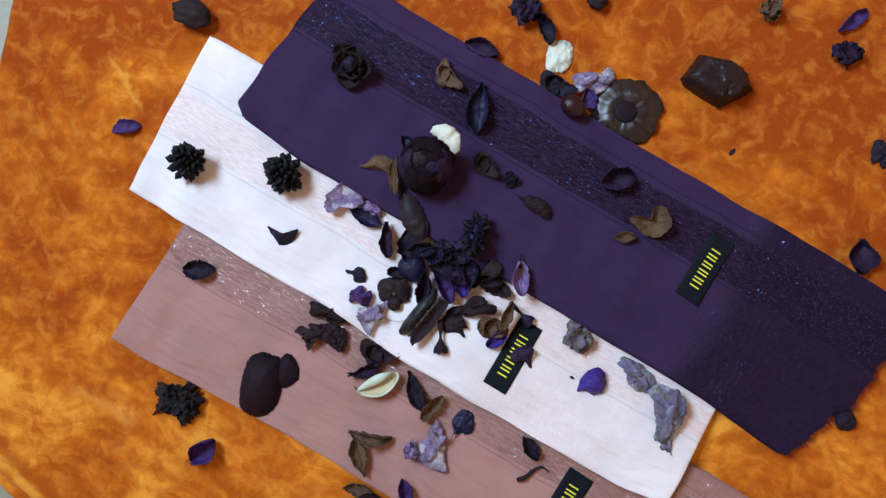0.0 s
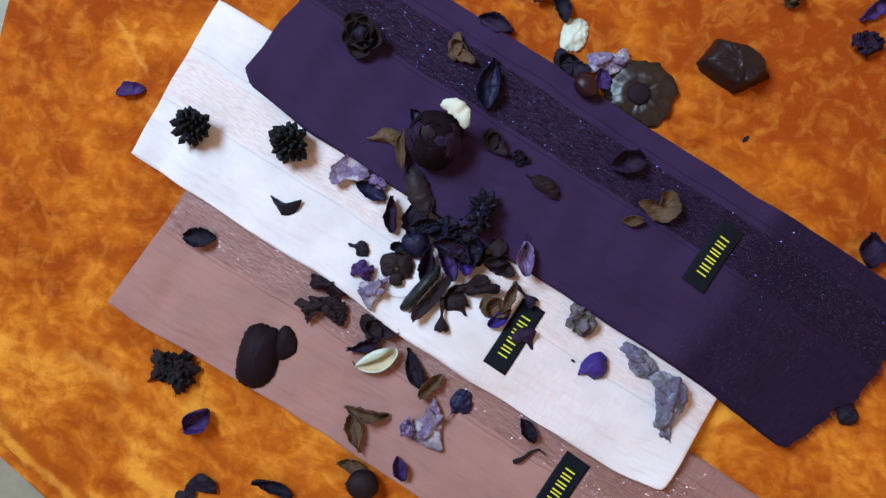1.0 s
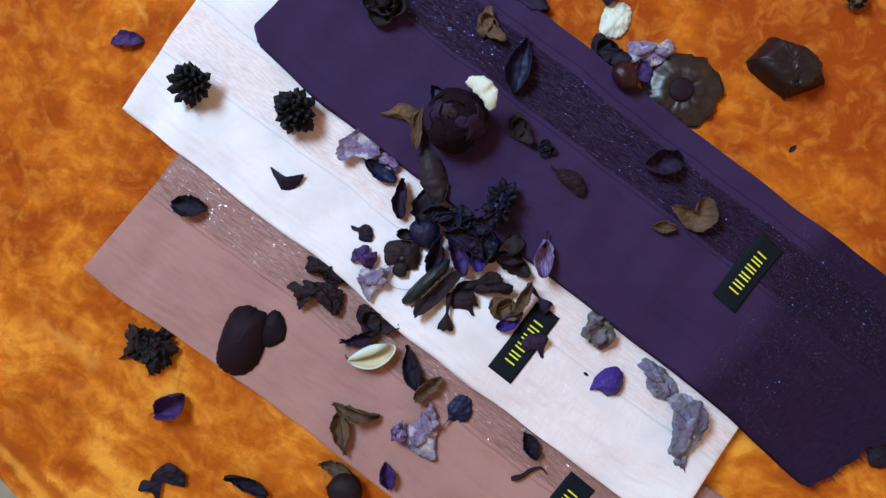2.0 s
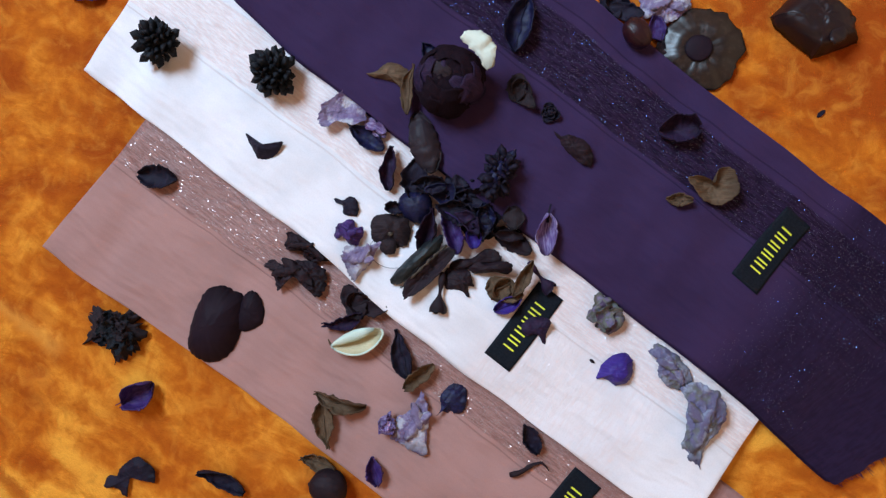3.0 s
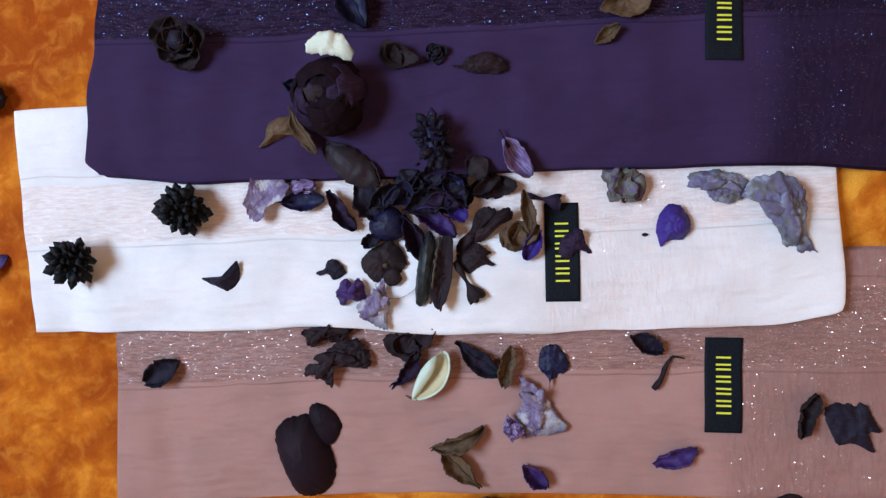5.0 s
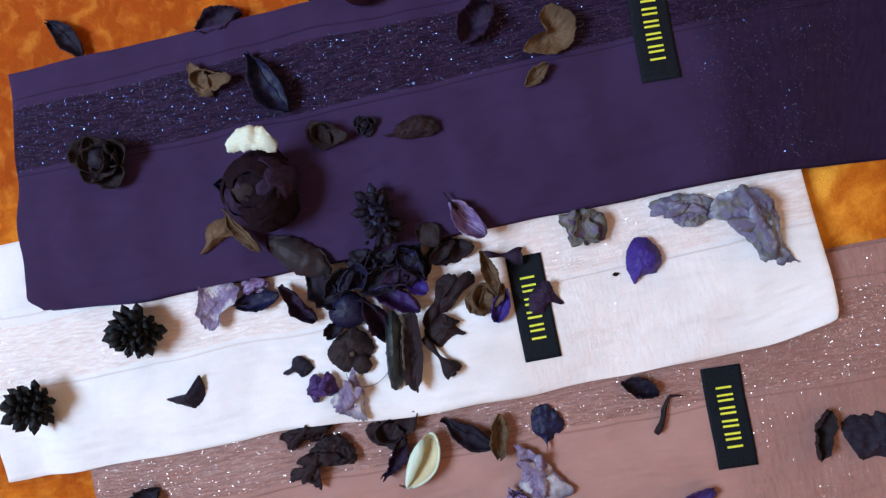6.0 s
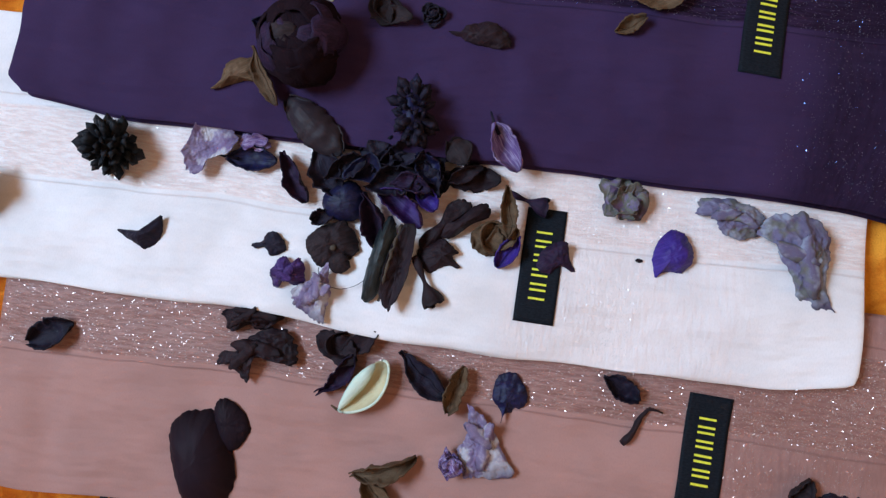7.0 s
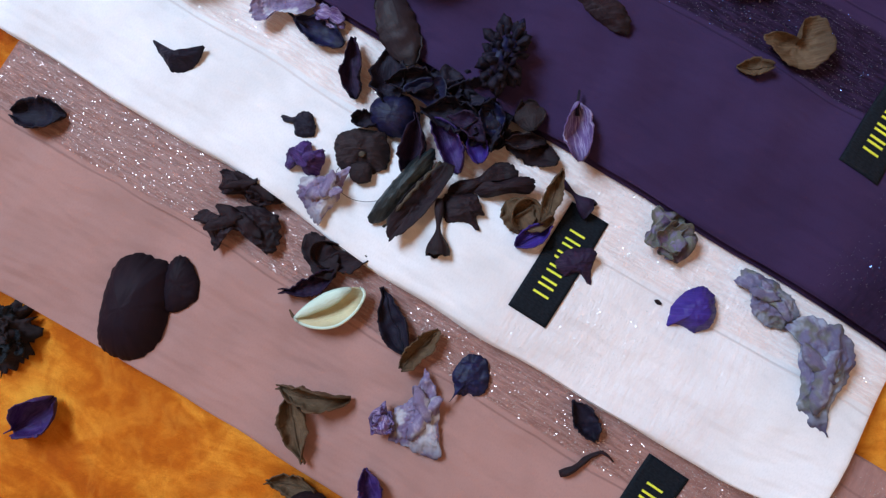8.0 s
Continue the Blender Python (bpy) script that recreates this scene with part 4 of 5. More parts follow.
def berry(x, y, angle, length, width, color, label=""):
    ob = settle("berry", blob("berry", length / 2, width / 2, width * 0.44, PETALS[color], 0.07, 0, fresh()), x, y, angle, label, "berry", 0.0, 0.02)
    tip = part("tip", blob("tip", 0.0012, 0.0012, 0.001, PETALS["black"], 0.3, 0, 1.0, 1.5, 8, 6), ob, "dark dried tip")
    tip.matrix_basis = pose(-0.49 * length, 0, 0.0004)
    return ob


def crumb(x, y, angle, length, width, color, label=""):
    return settle("petal_crumb", sheet("petal_crumb", length, width * 1.5, PETALS[color], 0.5, 0.4, 0.4, 0.6, 0.0003, fresh(), 8, 5, 0.0003), x, y, angle, label, "petal")


def twig(x, y, angle, length, width, color, label=""):
    seed = fresh()
    pts = [(length * (k / 7 - 0.5), 0.0004 * math.sin(k * 1.1 + seed), 0.0012 + 0.0005 * math.sin(k * 0.9)) for k in range(8)]
    ob = settle("twig", tube("twig", pts, [width * r for r in (0.5, 0.62, 0.5, 0.42, 0.5, 0.36, 0.3, 0.2)], PETALS["brown"]), x, y, angle, label, "twig")
    hooked = [(length * 0.42, 0.0005, 0.0012), (length * 0.5, -0.001, 0.002), (length * 0.54, -0.0028, 0.0018), (length * 0.56, -0.005, 0.0012)]
    part("side_shoot", tube("side_shoot", hooked, (0.0006, 0.0006, 0.0004, 0.0003), PETALS["brown"]), ob)
    return ob


def hook(x, y, angle, length, width, color, label=""):
    pts = [(length * (s - 0.5), 0.0022 * math.sin(s * 4.2), 0.0012 + 0.002 * math.sin(s * 3.1)) for s in (0, 0.15, 0.3, 0.45, 0.6, 0.75, 0.9, 1.0)]
    return settle("stalk", tube("stalk", pts, [0.0004] * 6 + [0.0005, 0.0007], PETALS[color]), x, y, angle, label, "stalk", 0.0, 0.0)


def trumpet(x, y, angle, length, width, color, label=""):
    """A dried calyx: a narrow tube that flares into a torn rim."""
    seed = fresh()
    nu, nv = 16, 16
    verts, uvs, faces = [], [], []
    for side in (0, 1):
        for i in range(nu):
            s = i / (nu - 1)
            r = width * (0.16 + 0.06 * math.sin(s * 9) + 0.38 * smooth_step(0.5, 1.0, s)) - side * 0.0005
            for j in range(nv):
                ph = 2 * math.pi * j / nv
                e = length * (s - 0.5) + (0.12 * length * noise.noise((ph, seed, 0)) if s > 0.9 else 0)
                rr = r * (1 + 0.18 * noise.noise((math.cos(ph) * 2, math.sin(ph) * 2, seed + s * 2)))
                verts.append((e, rr * math.cos(ph), 0.7 * rr * math.sin(ph) + 0.0012 * math.sin(s * 3)))
                uvs.append((s, j / nv))
    half = nu * nv
    for side in (0, 1):
        for i in range(nu - 1):
            for j in range(nv):
                a, b = side * half + i * nv + j, side * half + i * nv + (j + 1) % nv
                f = (a, b, b + nv, a + nv)
                faces.append(f if side else f[::-1])
    for i in (0, nu - 1):
        for j in range(nv):
            a, b = i * nv + j, i * nv + (j + 1) % nv
            faces.append((a, b, b + half, a + half))
    return settle("dried_calyx", mesh_from("dried_calyx", verts, faces, PETALS[color], uvs), x, y, angle, label, "dried flower", 0.0, 0.02)


def shell(x, y, angle, length, width, color, label=""):
    """A pale petal folded along its middle, open like a shell."""
    base = new("petal")
    base.matrix_basis = pose(x, y, support(x, y) + 0.0006, 0, 0, angle)
    tagged(base, label, "petal", "dried potpourri")
    bowl = part("bowl", slab("bowl", "lens", length, width, PETALS["tan"], -0.0050, 0.0001, 0.01, 4.0, thick=0.0007, profile=2.6), base, "cream inside of the petal")
    bowl.matrix_basis = pose(0, 0, 0.0008)
    ring = outline(SHAPES["lens"], 60)
    part("rim", tube("rim", [(p.x * length, p.y * width, 0.0058) for p in ring[24:] + ring[:2]], [0.00055] * 38, PETALS["mint"], 7), base, "pale rolled rim")
    flap = part("folded_side", sheet("folded_side", length * 0.86, width * 0.46, PETALS["mint"], -0.55, 0.10, 0.06, 0.6, 0.0002, 9.0, 24, 11), base, "pale mint outer side folded over")
    flap.matrix_basis = pose(-0.06 * length, 0.20 * width, 0.0066, 16, -3, 12)
    part("tip", tube("tip", [(-0.5 * length, 0, 0.005), (-0.53 * length, 0.001, 0.005), (-0.54 * length, 0.0035, 0.006)], (0.0008, 0.0006, 0.0003), PETALS["olive"]), base, "dry brown tip")
    return base


def cap(x, y, angle, length, width, color, label=""):
    me = sheet("petal", length * 0.95, width * 0.80, PETALS[color], -0.35, -0.25, 0.20, 0.30, 0.0007, fresh(), 30, 17, 0.0012, arc=0.45)
    ob = new("petal", me)
    ob.matrix_basis = pose(x - 0.0034, y + 0.0062, support(x, y) + 0.0238, 0, 14, angle)
    return tagged(ob, label, "petal", "dried potpourri")


def scale_mesh(length, width, material):
    """One pointed scale of a cone, pointing along x."""
    verts = [(0, -width * 0.35, 0), (0, width * 0.35, 0), (length * 0.62, width * 0.5, 0), (length * 0.62, -width * 0.5, 0), (length, 0, length * 0.12),
             (0, 0, width * 0.35), (length * 0.62, 0, width * 0.4)]
    faces = [(0, 5, 6, 3), (5, 1, 2, 6), (3, 6, 4), (6, 2, 4), (0, 3, 2, 1), (3, 4, 2)]
    return mesh_from("scale", verts, faces, material, [(v[0] / length, 0.5 + v[1] / width) for v in verts], True)


SCALE = scale_mesh(0.0062, 0.0046, PETALS["soot"])
SCALE_BLUE = scale_mesh(0.0058, 0.0036, PETALS["black"])


def spiky(base, rx, ry, rz, count, mesh, low, seed):
    rnd = random.Random(seed)
    for k in range(count):
        zz = 1 - (1 - low) * (k + 0.5) / count
        ph = k * 2.39996
        h = math.sqrt(max(0, 1 - zz * zz))
        d = Vector((h * math.cos(ph), h * math.sin(ph), zz))
        p = Vector((d.x * rx, d.y * ry, d.z * rz + rz))
        out = (d + Vector((rnd.gauss(0, 0.26), rnd.gauss(0, 0.26), 0.10))).normalized()
        ob = part("scale", mesh, base)
        ob.matrix_basis = Matrix.LocRotScale(p, out.to_track_quat("X", "Z"), Vector((1, 1, 1)) * rnd.uniform(0.65, 1.25))


def cone(x, y, angle, length, width, label=""):
    base = new("dried_cone")
    base.matrix_basis = pose(x, y, support(x, y) + 0.0012, 8, -6, angle)
    tagged(base, label, "dried cone", "dried potpourri")
    r = 0.5 * length - 0.0066
    part("core", blob("core", r, r * width / length, 0.0066, PETALS["soot"], 0.15, 0, fresh()), base).matrix_basis = pose(0, 0, 0.0066)
    spiky(base, r, r * width / length, 0.0066, 58, SCALE, -0.45, int(x * 1e4) + 7)
    return base


def cone_tall(x, y, angle, length, width, label=""):
    base = new("flower_spike")
    base.matrix_basis = pose(x, y, support(x, y) + 0.0010, 0, 0, angle)
    tagged(base, label, "dried flower", "dried potpourri")
    part("core", blob("core", length * 0.36, width * 0.28, 0.0055, PETALS["night"], 0.25, 0, fresh()), base).matrix_basis = pose(0.06 * length, 0, 0.0055)
    spiky(base, length * 0.36, width * 0.28, 0.0055, 46, SCALE_BLUE, -0.4, 77)
    tip = part("tip", tube("tip", [(-0.36 * length, 0, 0.005), (-0.5 * length, 0.001, 0.006), (-0.58 * length, 0.001, 0.006)], (0.0022, 0.0014, 0.0004), PETALS["night"]), base)
    return base


def fringe_flower(x, y, angle, length, width, color, label=""):
    """A dry carnation-like head lying on its side, its toothed petals fanned out."""
    seed = fresh()
    base = new("dried_flower")
    base.matrix_basis = pose(x, y, support(x, y) + 0.0012, 0, 0, angle)
    tagged(base, label, "dried flower", "dried potpourri")
    part("outer_petals", slab("outer_petals", "fan", length, width, PETALS[color], 0.0062, 0.0013, 0.40, seed, 96, 18), base)
    for k in range(15):
        a = k * 137.5 + 30 * noise.noise((k, seed, 0))
        reach = 0.30 * (0.35 + 0.65 * k / 14)
        size = 0.34 * length * (0.85 + 0.5 * noise.noise((seed, k, 3)))
        ob = part("toothed_petal", sheet("toothed_petal", size, size * 0.55, PETALS["soot" if k % 3 else color], 0.5, 0.35, 1.2, 0.05, 0.0014, seed + k, 16, 11), base)
        ob.matrix_basis = pose((reach * math.cos(radians(a)) + 0.08) * length, reach * math.sin(radians(a)) * width, 0.0072 - 0.0032 * k / 14, 0, -18, a + 40 * noise.noise((k, seed, 7)))
    return base


def disc_pod(x, y, angle, length, width, label=""):
    """A flat round seed disc: wavy woody brim, hollow ring and a dark hub."""
    seed = fresh()
    base = new("seed_disc")
    base.matrix_basis = pose(x, y, support(x, y) + 0.0010, 3, -4, angle)
    tagged(base, label, "seed pod", "dried potpourri")
    nr, na = 16, 64
    verts, uvs, faces = [], [], []
    for side in (0, 1):
        for i in range(nr):
            s = i / (nr - 1)
            for j in range(na):
                ph = 2 * math.pi * j / na
                d = (math.cos(ph), math.sin(ph))
                rim = 1 + 0.14 * noise.noise((d[0] * 2, d[1] * 2, seed)) + 0.05 * noise.noise((d[0] * 4.3 + 0.7, d[1] * 4.3, seed)) + 0.06 * noise.noise((d[0] * 11, d[1] * 11, seed))
                r = 0.5 * length * (0.10 + 0.90 * s) * (1 + (rim - 1) * s)
                z = 0.0045 + 0.0017 * (1 + 0.7 * noise.noise((d[0] * 1.5, d[1] * 1.5, seed + 2))) * math.exp(-((s - 0.52) / 0.28) ** 2) - 0.003 * s + 0.0012 * s * noise.noise((d[0] * 3, d[1] * 3, seed + 4)) + 0.0010 * s * noise.noise((d[0] * 8, d[1] * 8, seed + 9))
                verts.append((r * d[0], r * d[1] * width / length, max(0.0004, z - side * (0.0034 - 0.0024 * s))))
                uvs.append((s, j / na))
    half = nr * na
    for side in (0, 1):
        for i in range(nr - 1):
            for j in range(na):
                a, b = side * half + i * na + j, side * half + i * na + (j + 1) % na
                f = (a, a + na, b + na, b)
                faces.append(f[::-1] if side else f)
    for j in range(na):
        a, b = (nr - 1) * na + j, (nr - 1) * na + (j + 1) % na
        faces.append((a, a + half, b + half, b))
    part("brim", mesh_from("brim", verts, faces, PETALS["wood"], uvs), base)
    part("hub", blob("hub", 0.16 * length, 0.155 * length, 0.0014, PETALS["choc"], 0.08, 0, seed), base, "dark sunken hub").matrix_basis = pose(-0.03 * length, 0, 0.0052)
    flap = part("torn_flap", sheet("torn_flap", 0.5 * length, 0.2 * length, PETALS["brown"], 0.5, 0.3, 0.5, 0.6, 0.0008, seed), base)
    flap.matrix_basis = pose(-0.40 * length, -0.18 * length, 0.002, 0, 0, 110)
    return base


def block_pod(x, y, angle, length, width, label=""):
    """A heavy leathery pod chunk with one split side."""
    me = slab("pod_chunk", "chunk", length, width, PETALS["glossy"], 0.0125, 0.0005, 0.04, 6.0, 64, 22, profile=5.5, solid=True)
    ob = settle("seed_pod", me, x, y, angle, label, "seed pod", 0.0, 0.02)
    fold = part("split_skin", sheet("split_skin", length * 0.42, width * 0.34, PETALS["glossy"], -0.6, -0.1, 0.2, 0.4, 0.0006, 6.0), ob)
    fold.matrix_basis = pose(0.24 * length, -0.04 * width, 0.0128, 0, 12, 78)
    return ob


def split_pod(x, y, angle, length, width, label=""):
    """A boat-shaped pod, split down the middle, with a pale ridge along the slit."""
    base = new("seed_pod")
    base.matrix_basis = pose(x, y, support(x, y) + 0.0006, 0, 0, angle)
    tagged(base, label, "seed pod", "dried potpourri")
    near = part("pod_half", slab("pod_half", "half", length, width * 0.56, PETALS["teal"], 0.0062, 0.0006, 0.06, 5.0, profile=2.2), base, "glossy teal-black half")
    near.matrix_basis = pose(0, -0.24 * width, 0.0008)
    far = part("pod_half", slab("pod_half", "half", length * 0.98, width * 0.62, PETALS["brown"], -0.0028, 0.0008, 0.08, 8.0, profile=2.0), base, "dull brown hollow half")
    far.matrix_basis = pose(0, 0.24 * width, 0.0020, 0, 0, 180)
    for off, high in ((-0.46, 0.0016), (0.03, 0.0056)):
        pts = [(length * (k / 17 - 0.5) * 0.92, width * off * math.sin(math.pi * (0.1 + 0.8 * k / 17)) + 0.0007 * noise.noise((k * 0.9, off, 4.0)), 0.0012 + high * math.sin(math.pi * k / 17)) for k in range(18)]
        part("slit_ridge", tube("slit_ridge", pts, [0.00062 + 0.00028 * math.sin(k * 2.2) for k in range(18)], PETALS["ridge"]), base, "pale ragged ridge")
    return base


def rosette(x, y, angle, length, width, color, label=""):
    """A small dried rosebud: petals wrapped in a spiral round a dark eye."""
    seed = fresh()
    base = new("rosebud")
    base.matrix_basis = pose(x, y, support(x, y) + 0.0006, 0, 0, angle)
    tagged(base, label, "dried flower", "dried potpourri")
    part("heart", blob("heart", 0.18 * length, 0.18 * length, 0.22 * length, PETALS["black"], 0.3, 0, seed), base).matrix_basis = pose(0, 0, 0.2 * length)
    for k in range(11):
        a = k * 137.5
        r = length * (0.14 + 0.024 * k)
        size = length * (0.36 + 0.026 * k)
        ob = part("bud_petal", sheet("bud_petal", size * 0.7, size, PETALS[color], 0.62, 0.5, 0.4, 0.35, 0.0007, seed + k, 12, 9), base)
        m = pose(r * math.cos(radians(a)), r * math.sin(radians(a)) * width / length, length * (0.27 - 0.014 * k), 0, 0, a) @ pose(0, 0, 0, 0, -(62 - 4.2 * k), 0)
        ob.matrix_basis = m
    return base


def rose(x, y, angle, length, width, label=""):
    """A big dark dried rose head: petals shut like a ball round a brown hollow, with a few loose ones at the rim."""
    seed = fresh()
    base = new("rose_head")
    base.matrix_basis = pose(x, y, support(x, y) + 0.0006, 0, 0, angle)
    tagged(base, label, "dried flower", "dried potpourri")
    part("heart", blob("heart", 0.40 * length, 0.40 * length, 0.0098, PETALS["velvet"], 0.16, 0, seed, 2.4, 30, 18), base).matrix_basis = pose(0, 0, 0.0098)
    part("hollow", blob("hollow", 0.17 * length, 0.14 * length, 0.0032, PETALS["char"], 0.3, 0, seed + 4, 2.0, 20, 12), base, "brown withered middle").matrix_basis = pose(-0.10 * length, -0.04 * length, 0.0178, 6, -8, 20)
    for k in range(17):
        ring = 0 if k < 6 else (1 if k < 12 else 2)
        a = (k % 6) * 60 + 27 * ring + 26 * noise.noise((seed, k, 0))
        tip = (34, 62, 84)[ring] + 9 * noise.noise((seed, k, 6))
        size = length * (0.40, 0.50, 0.46)[ring] * (1 + 0.3 * noise.noise((seed, k, 2)))
        me = sheet("rose_petal", size, size * 1.15, PETALS["velvet" if k % 3 else "plum"], -0.50, -0.55, 0.18, 0.2, 0.0006, seed + k, 20, 15)
        ob = part("rose_petal", me, base)
        d = Vector((math.sin(radians(tip)) * math.cos(radians(a)), math.sin(radians(tip)) * math.sin(radians(a)), math.cos(radians(tip))))
        ob.matrix_basis = pose(d.x * 0.43 * length, d.y * 0.43 * length, 0.0092 + d.z * 0.0105, 0, 0, a) @ pose(0, 0, 0, 0, tip - 6, 0)
    return base


def thread(label):
    """A loose hair-thin fibre curled on the white cloth."""
    pts = []
    for k in range(15):
        a = radians(150 + 165 * k / 14)
        px, py = -0.067 + 0.0115 * math.cos(a), -0.020 + 0.0085 * math.sin(a)
        pts.append((px, py, top_white(px, py) + 0.0016 + 0.0007 * math.sin(k * 0.9)))
    return tagged(new("thread", tube("thread", pts, [0.00012] * 15, PETALS["brown"], 5)), label, "thread", "dried potpourri")


# things on the blanket
petal(-0.2518, 0.0967, 10, 0.0190, 0.0093, "violet", cup=.5, bend=-.3, ruf=.25, label="small violet dried petal lying on the orange blanket")
pod(-0.2047, 0.1689, -18, 0.0255, 0.0171, "char", ridges=5, label="dark grey-brown dried seed pod on the orange blanket")
fringe_flower(-0.2119, -0.0813, -13, 0.0324, 0.0294, "char", label="dark shaggy dried flower head on the orange blanket")
petal(-0.1950, -0.1124, 41, 0.0200, 0.0150, "violet", cup=.8, bend=.3, ruf=.1, label="deep violet cupped petal on the orange blanket")
scrap(-0.1939, -0.1570, 31, 0.0289, 0.0170, "black", "fishtail", .003, .35, label="black crumpled dried leaf on the orange blanket")
petal(-0.1430, -0.1508, -18, 0.0256, 0.0083, "black", cup=.6, bend=.7, ruf=.2, label="thin black curved petal on the orange blanket")
berry(-0.0854, -0.1437, 1, 0.0198, 0.0181, "brown", label="dark brown round seed ball beside the mauve scarf")
petal(-0.0928, -0.1340, -3, 0.0196, 0.0092, "olive", cup=.5, bend=.8, ruf=.4, label="olive-brown curled leaf beside the mauve scarf")
petal(0.2048, 0.0110, -96, 0.0194, 0.0173, "plum", cup=.5, bend=.3, ruf=.1, point=.75, label="dark plum pointed petal by the purple scarf")
scrap(0.1912, -0.0826, 1, 0.0164, 0.0160, "black", "tag", .003, .35, label="black crumpled petal on the orange blanket")
scrap(0.2194, 0.0707, -10, 0.0150, 0.0182, "black", "clump", .003, .35, label="black crumpled petal on the orange blanket")
crumb(0.1343, 0.0739, 50, 0.0052, 0.0017, "black", label="tiny black petal crumb on the orange blanket")
scrap(0.0317, 0.1349, 80, 0.0206, 0.0168, "cream", "pad", .0022, .05, label="cream-white oval dried petal on the orange blanket")
curl(0.0280, 0.1159, -33, 0.0248, 0.0155, "black", label="black curled dried petal on the orange blanket")
berry(0.0391, 0.1007, -44, 0.0166, 0.0126, "maroon", label="glossy maroon dried berry beside the purple scarf")
wilt(0.0529, 0.1184, 5, 0.0254, 0.0150, "lavender", "clump", .0008, .003, label="pale lavender crumpled petal against the brown pod disc")
petal(0.0497, 0.1077, -65, 0.0133, 0.0098, "violet", cup=.4, bend=.2, ruf=.2, label="violet petal tucked beside the brown pod disc")
disc_pod(0.0722, 0.0990, -1, 0.0416, 0.0399, label="brown round dried seed disc with a dark hub")
block_pod(0.1251, 0.1164, -22, 0.0425, 0.0281, label="glossy dark brown dried pod chunk on the orange blanket")
crumple(0.0115, 0.1644, -15, 0.0196, 0.0198, "plum", label="purple crumpled dried flower on the orange blanket")
petal(0.0233, 0.1517, -73, 0.0207, 0.0100, "black", cup=.6, bend=.5, ruf=.3, label="black curled petal strip on the orange blanket")
petal(-0.0166, 0.1403, -23, 0.0215, 0.0122, "plum", cup=.6, bend=.3, ruf=.5, label="dark plum crinkled petal by the purple scarf")
crumple(0.1558, 0.1572, -61, 0.0142, 0.0103, "olive", label="small olive dried leaf scrap on the orange blanket")
petal(0.2038, 0.1506, 36, 0.0197, 0.0091, "violet", cup=.5, bend=.2, ruf=.2, label="narrow violet petal on the orange blanket")
crumple(0.1984, 0.1306, -6, 0.0167, 0.0134, "plum", label="plum crumpled petal on the orange blanket")
petal(-0.0759, 0.1883, -86, 0.0233, 0.0111, "black", cup=.5, bend=.4, ruf=.1, point=.7, label="black leaf-shaped petal on the orange blanket")
pod(0.0546, 0.1689, -28, 0.0132, 0.0119, "char", ridges=5, label="dark grey seed pod on the orange blanket")
# things on the mauve
petal(-0.1958, 0.0027, 1, 0.0197, 0.0132, "black", cup=.5, bend=.2, ruf=.25, label="black-purple petal on the mauve scarf's glitter band")
dome_petal(-0.1548, -0.0695, 79, 0.0405, 0.0270, "choc", "pad", .0105, label="large dark chocolate petal lying domed on the mauve scarf")
dome_petal(-0.1385, -0.0611, 60, 0.0212, 0.0176, "choc", "lens", .0036, .0, label="smaller dark chocolate petal tucked beside the large one")
wilt(-0.1159, -0.0382, -6, 0.0335, 0.0180, "brown", "fishtail", .0011, .004, label="dark brown ragged dried flower on the mauve scarf")
wilt(-0.1102, -0.0244, -13, 0.0283, 0.0120, "brown", "clump", .0012, .004, label="dark brown crumpled petals by the white scarf's edge")
curl(-0.0808, -0.0492, -17, 0.0258, 0.0162, "brown", label="brown cupped dried petals at the white scarf's edge")
petal(-0.0883, -0.0573, 23, 0.0200, 0.0076, "plum", cup=.7, bend=.4, ruf=.5, label="dark plum withered petal on the mauve scarf")
shell(-0.0790, -0.0672, 17, 0.0267, 0.0133, "cream", label="cream folded petal like a shell on the mauve scarf")
petal(-0.0563, -0.0708, -68, 0.0244, 0.0113, "black", cup=.4, bend=.15, ruf=.1, point=.8, label="black pointed leaf on the mauve scarf's glitter band")
petal(-0.0464, -0.0808, -133, 0.0194, 0.0078, "olive", cup=.9, bend=.6, ruf=.4, label="olive-brown curled leaf on the mauve scarf")
scrap(-0.0284, -0.0908, 2, 0.0143, 0.0172, "night", "tailed", .003, .3, 0.0, label="blue-black dried petal with a short tail on the mauve scarf")
wilt(-0.0459, -0.1032, -97, 0.0307, 0.0205, "lavender", "paper", .0007, .002, label="pale lavender crumpled papery petal on the mauve scarf")
crumple(-0.0584, -0.1067, -23, 0.0090, 0.0103, "lilac", label="lilac scrap beside the papery lavender petal")
petal(-0.0908, -0.1120, 103, 0.0236, 0.0112, "olive", cup=.7, bend=.3, ruf=.2, point=.8, label="olive-brown pointed leaf on the mauve scarf")
petal(-0.0849, -0.0984, -7, 0.0264, 0.0080, "olive", cup=.8, bend=-.5, ruf=.5, label="olive-brown twisted leaf on the mauve scarf")
petal(-0.0624, -0.1314, -72, 0.0147, 0.0093, "violet", cup=.7, bend=.2, ruf=.2, label="violet petal with a dark tip on the mauve scarf")
petal(0.0130, -0.1035, -59, 0.0156, 0.0095, "black", cup=.6, bend=.4, ruf=.3, point=.8, label="black petal tucked under the white scarf's edge")
twig(0.0126, -0.1189, 31, 0.0176, 0.0025, "brown", label="short brown dried twig on the mauve scarf")
petal(0.0550, -0.1652, 39, 0.0206, 0.0071, "char", cup=.9, bend=.3, ruf=.5, label="dark grey-brown curled leaf on the mauve scarf")
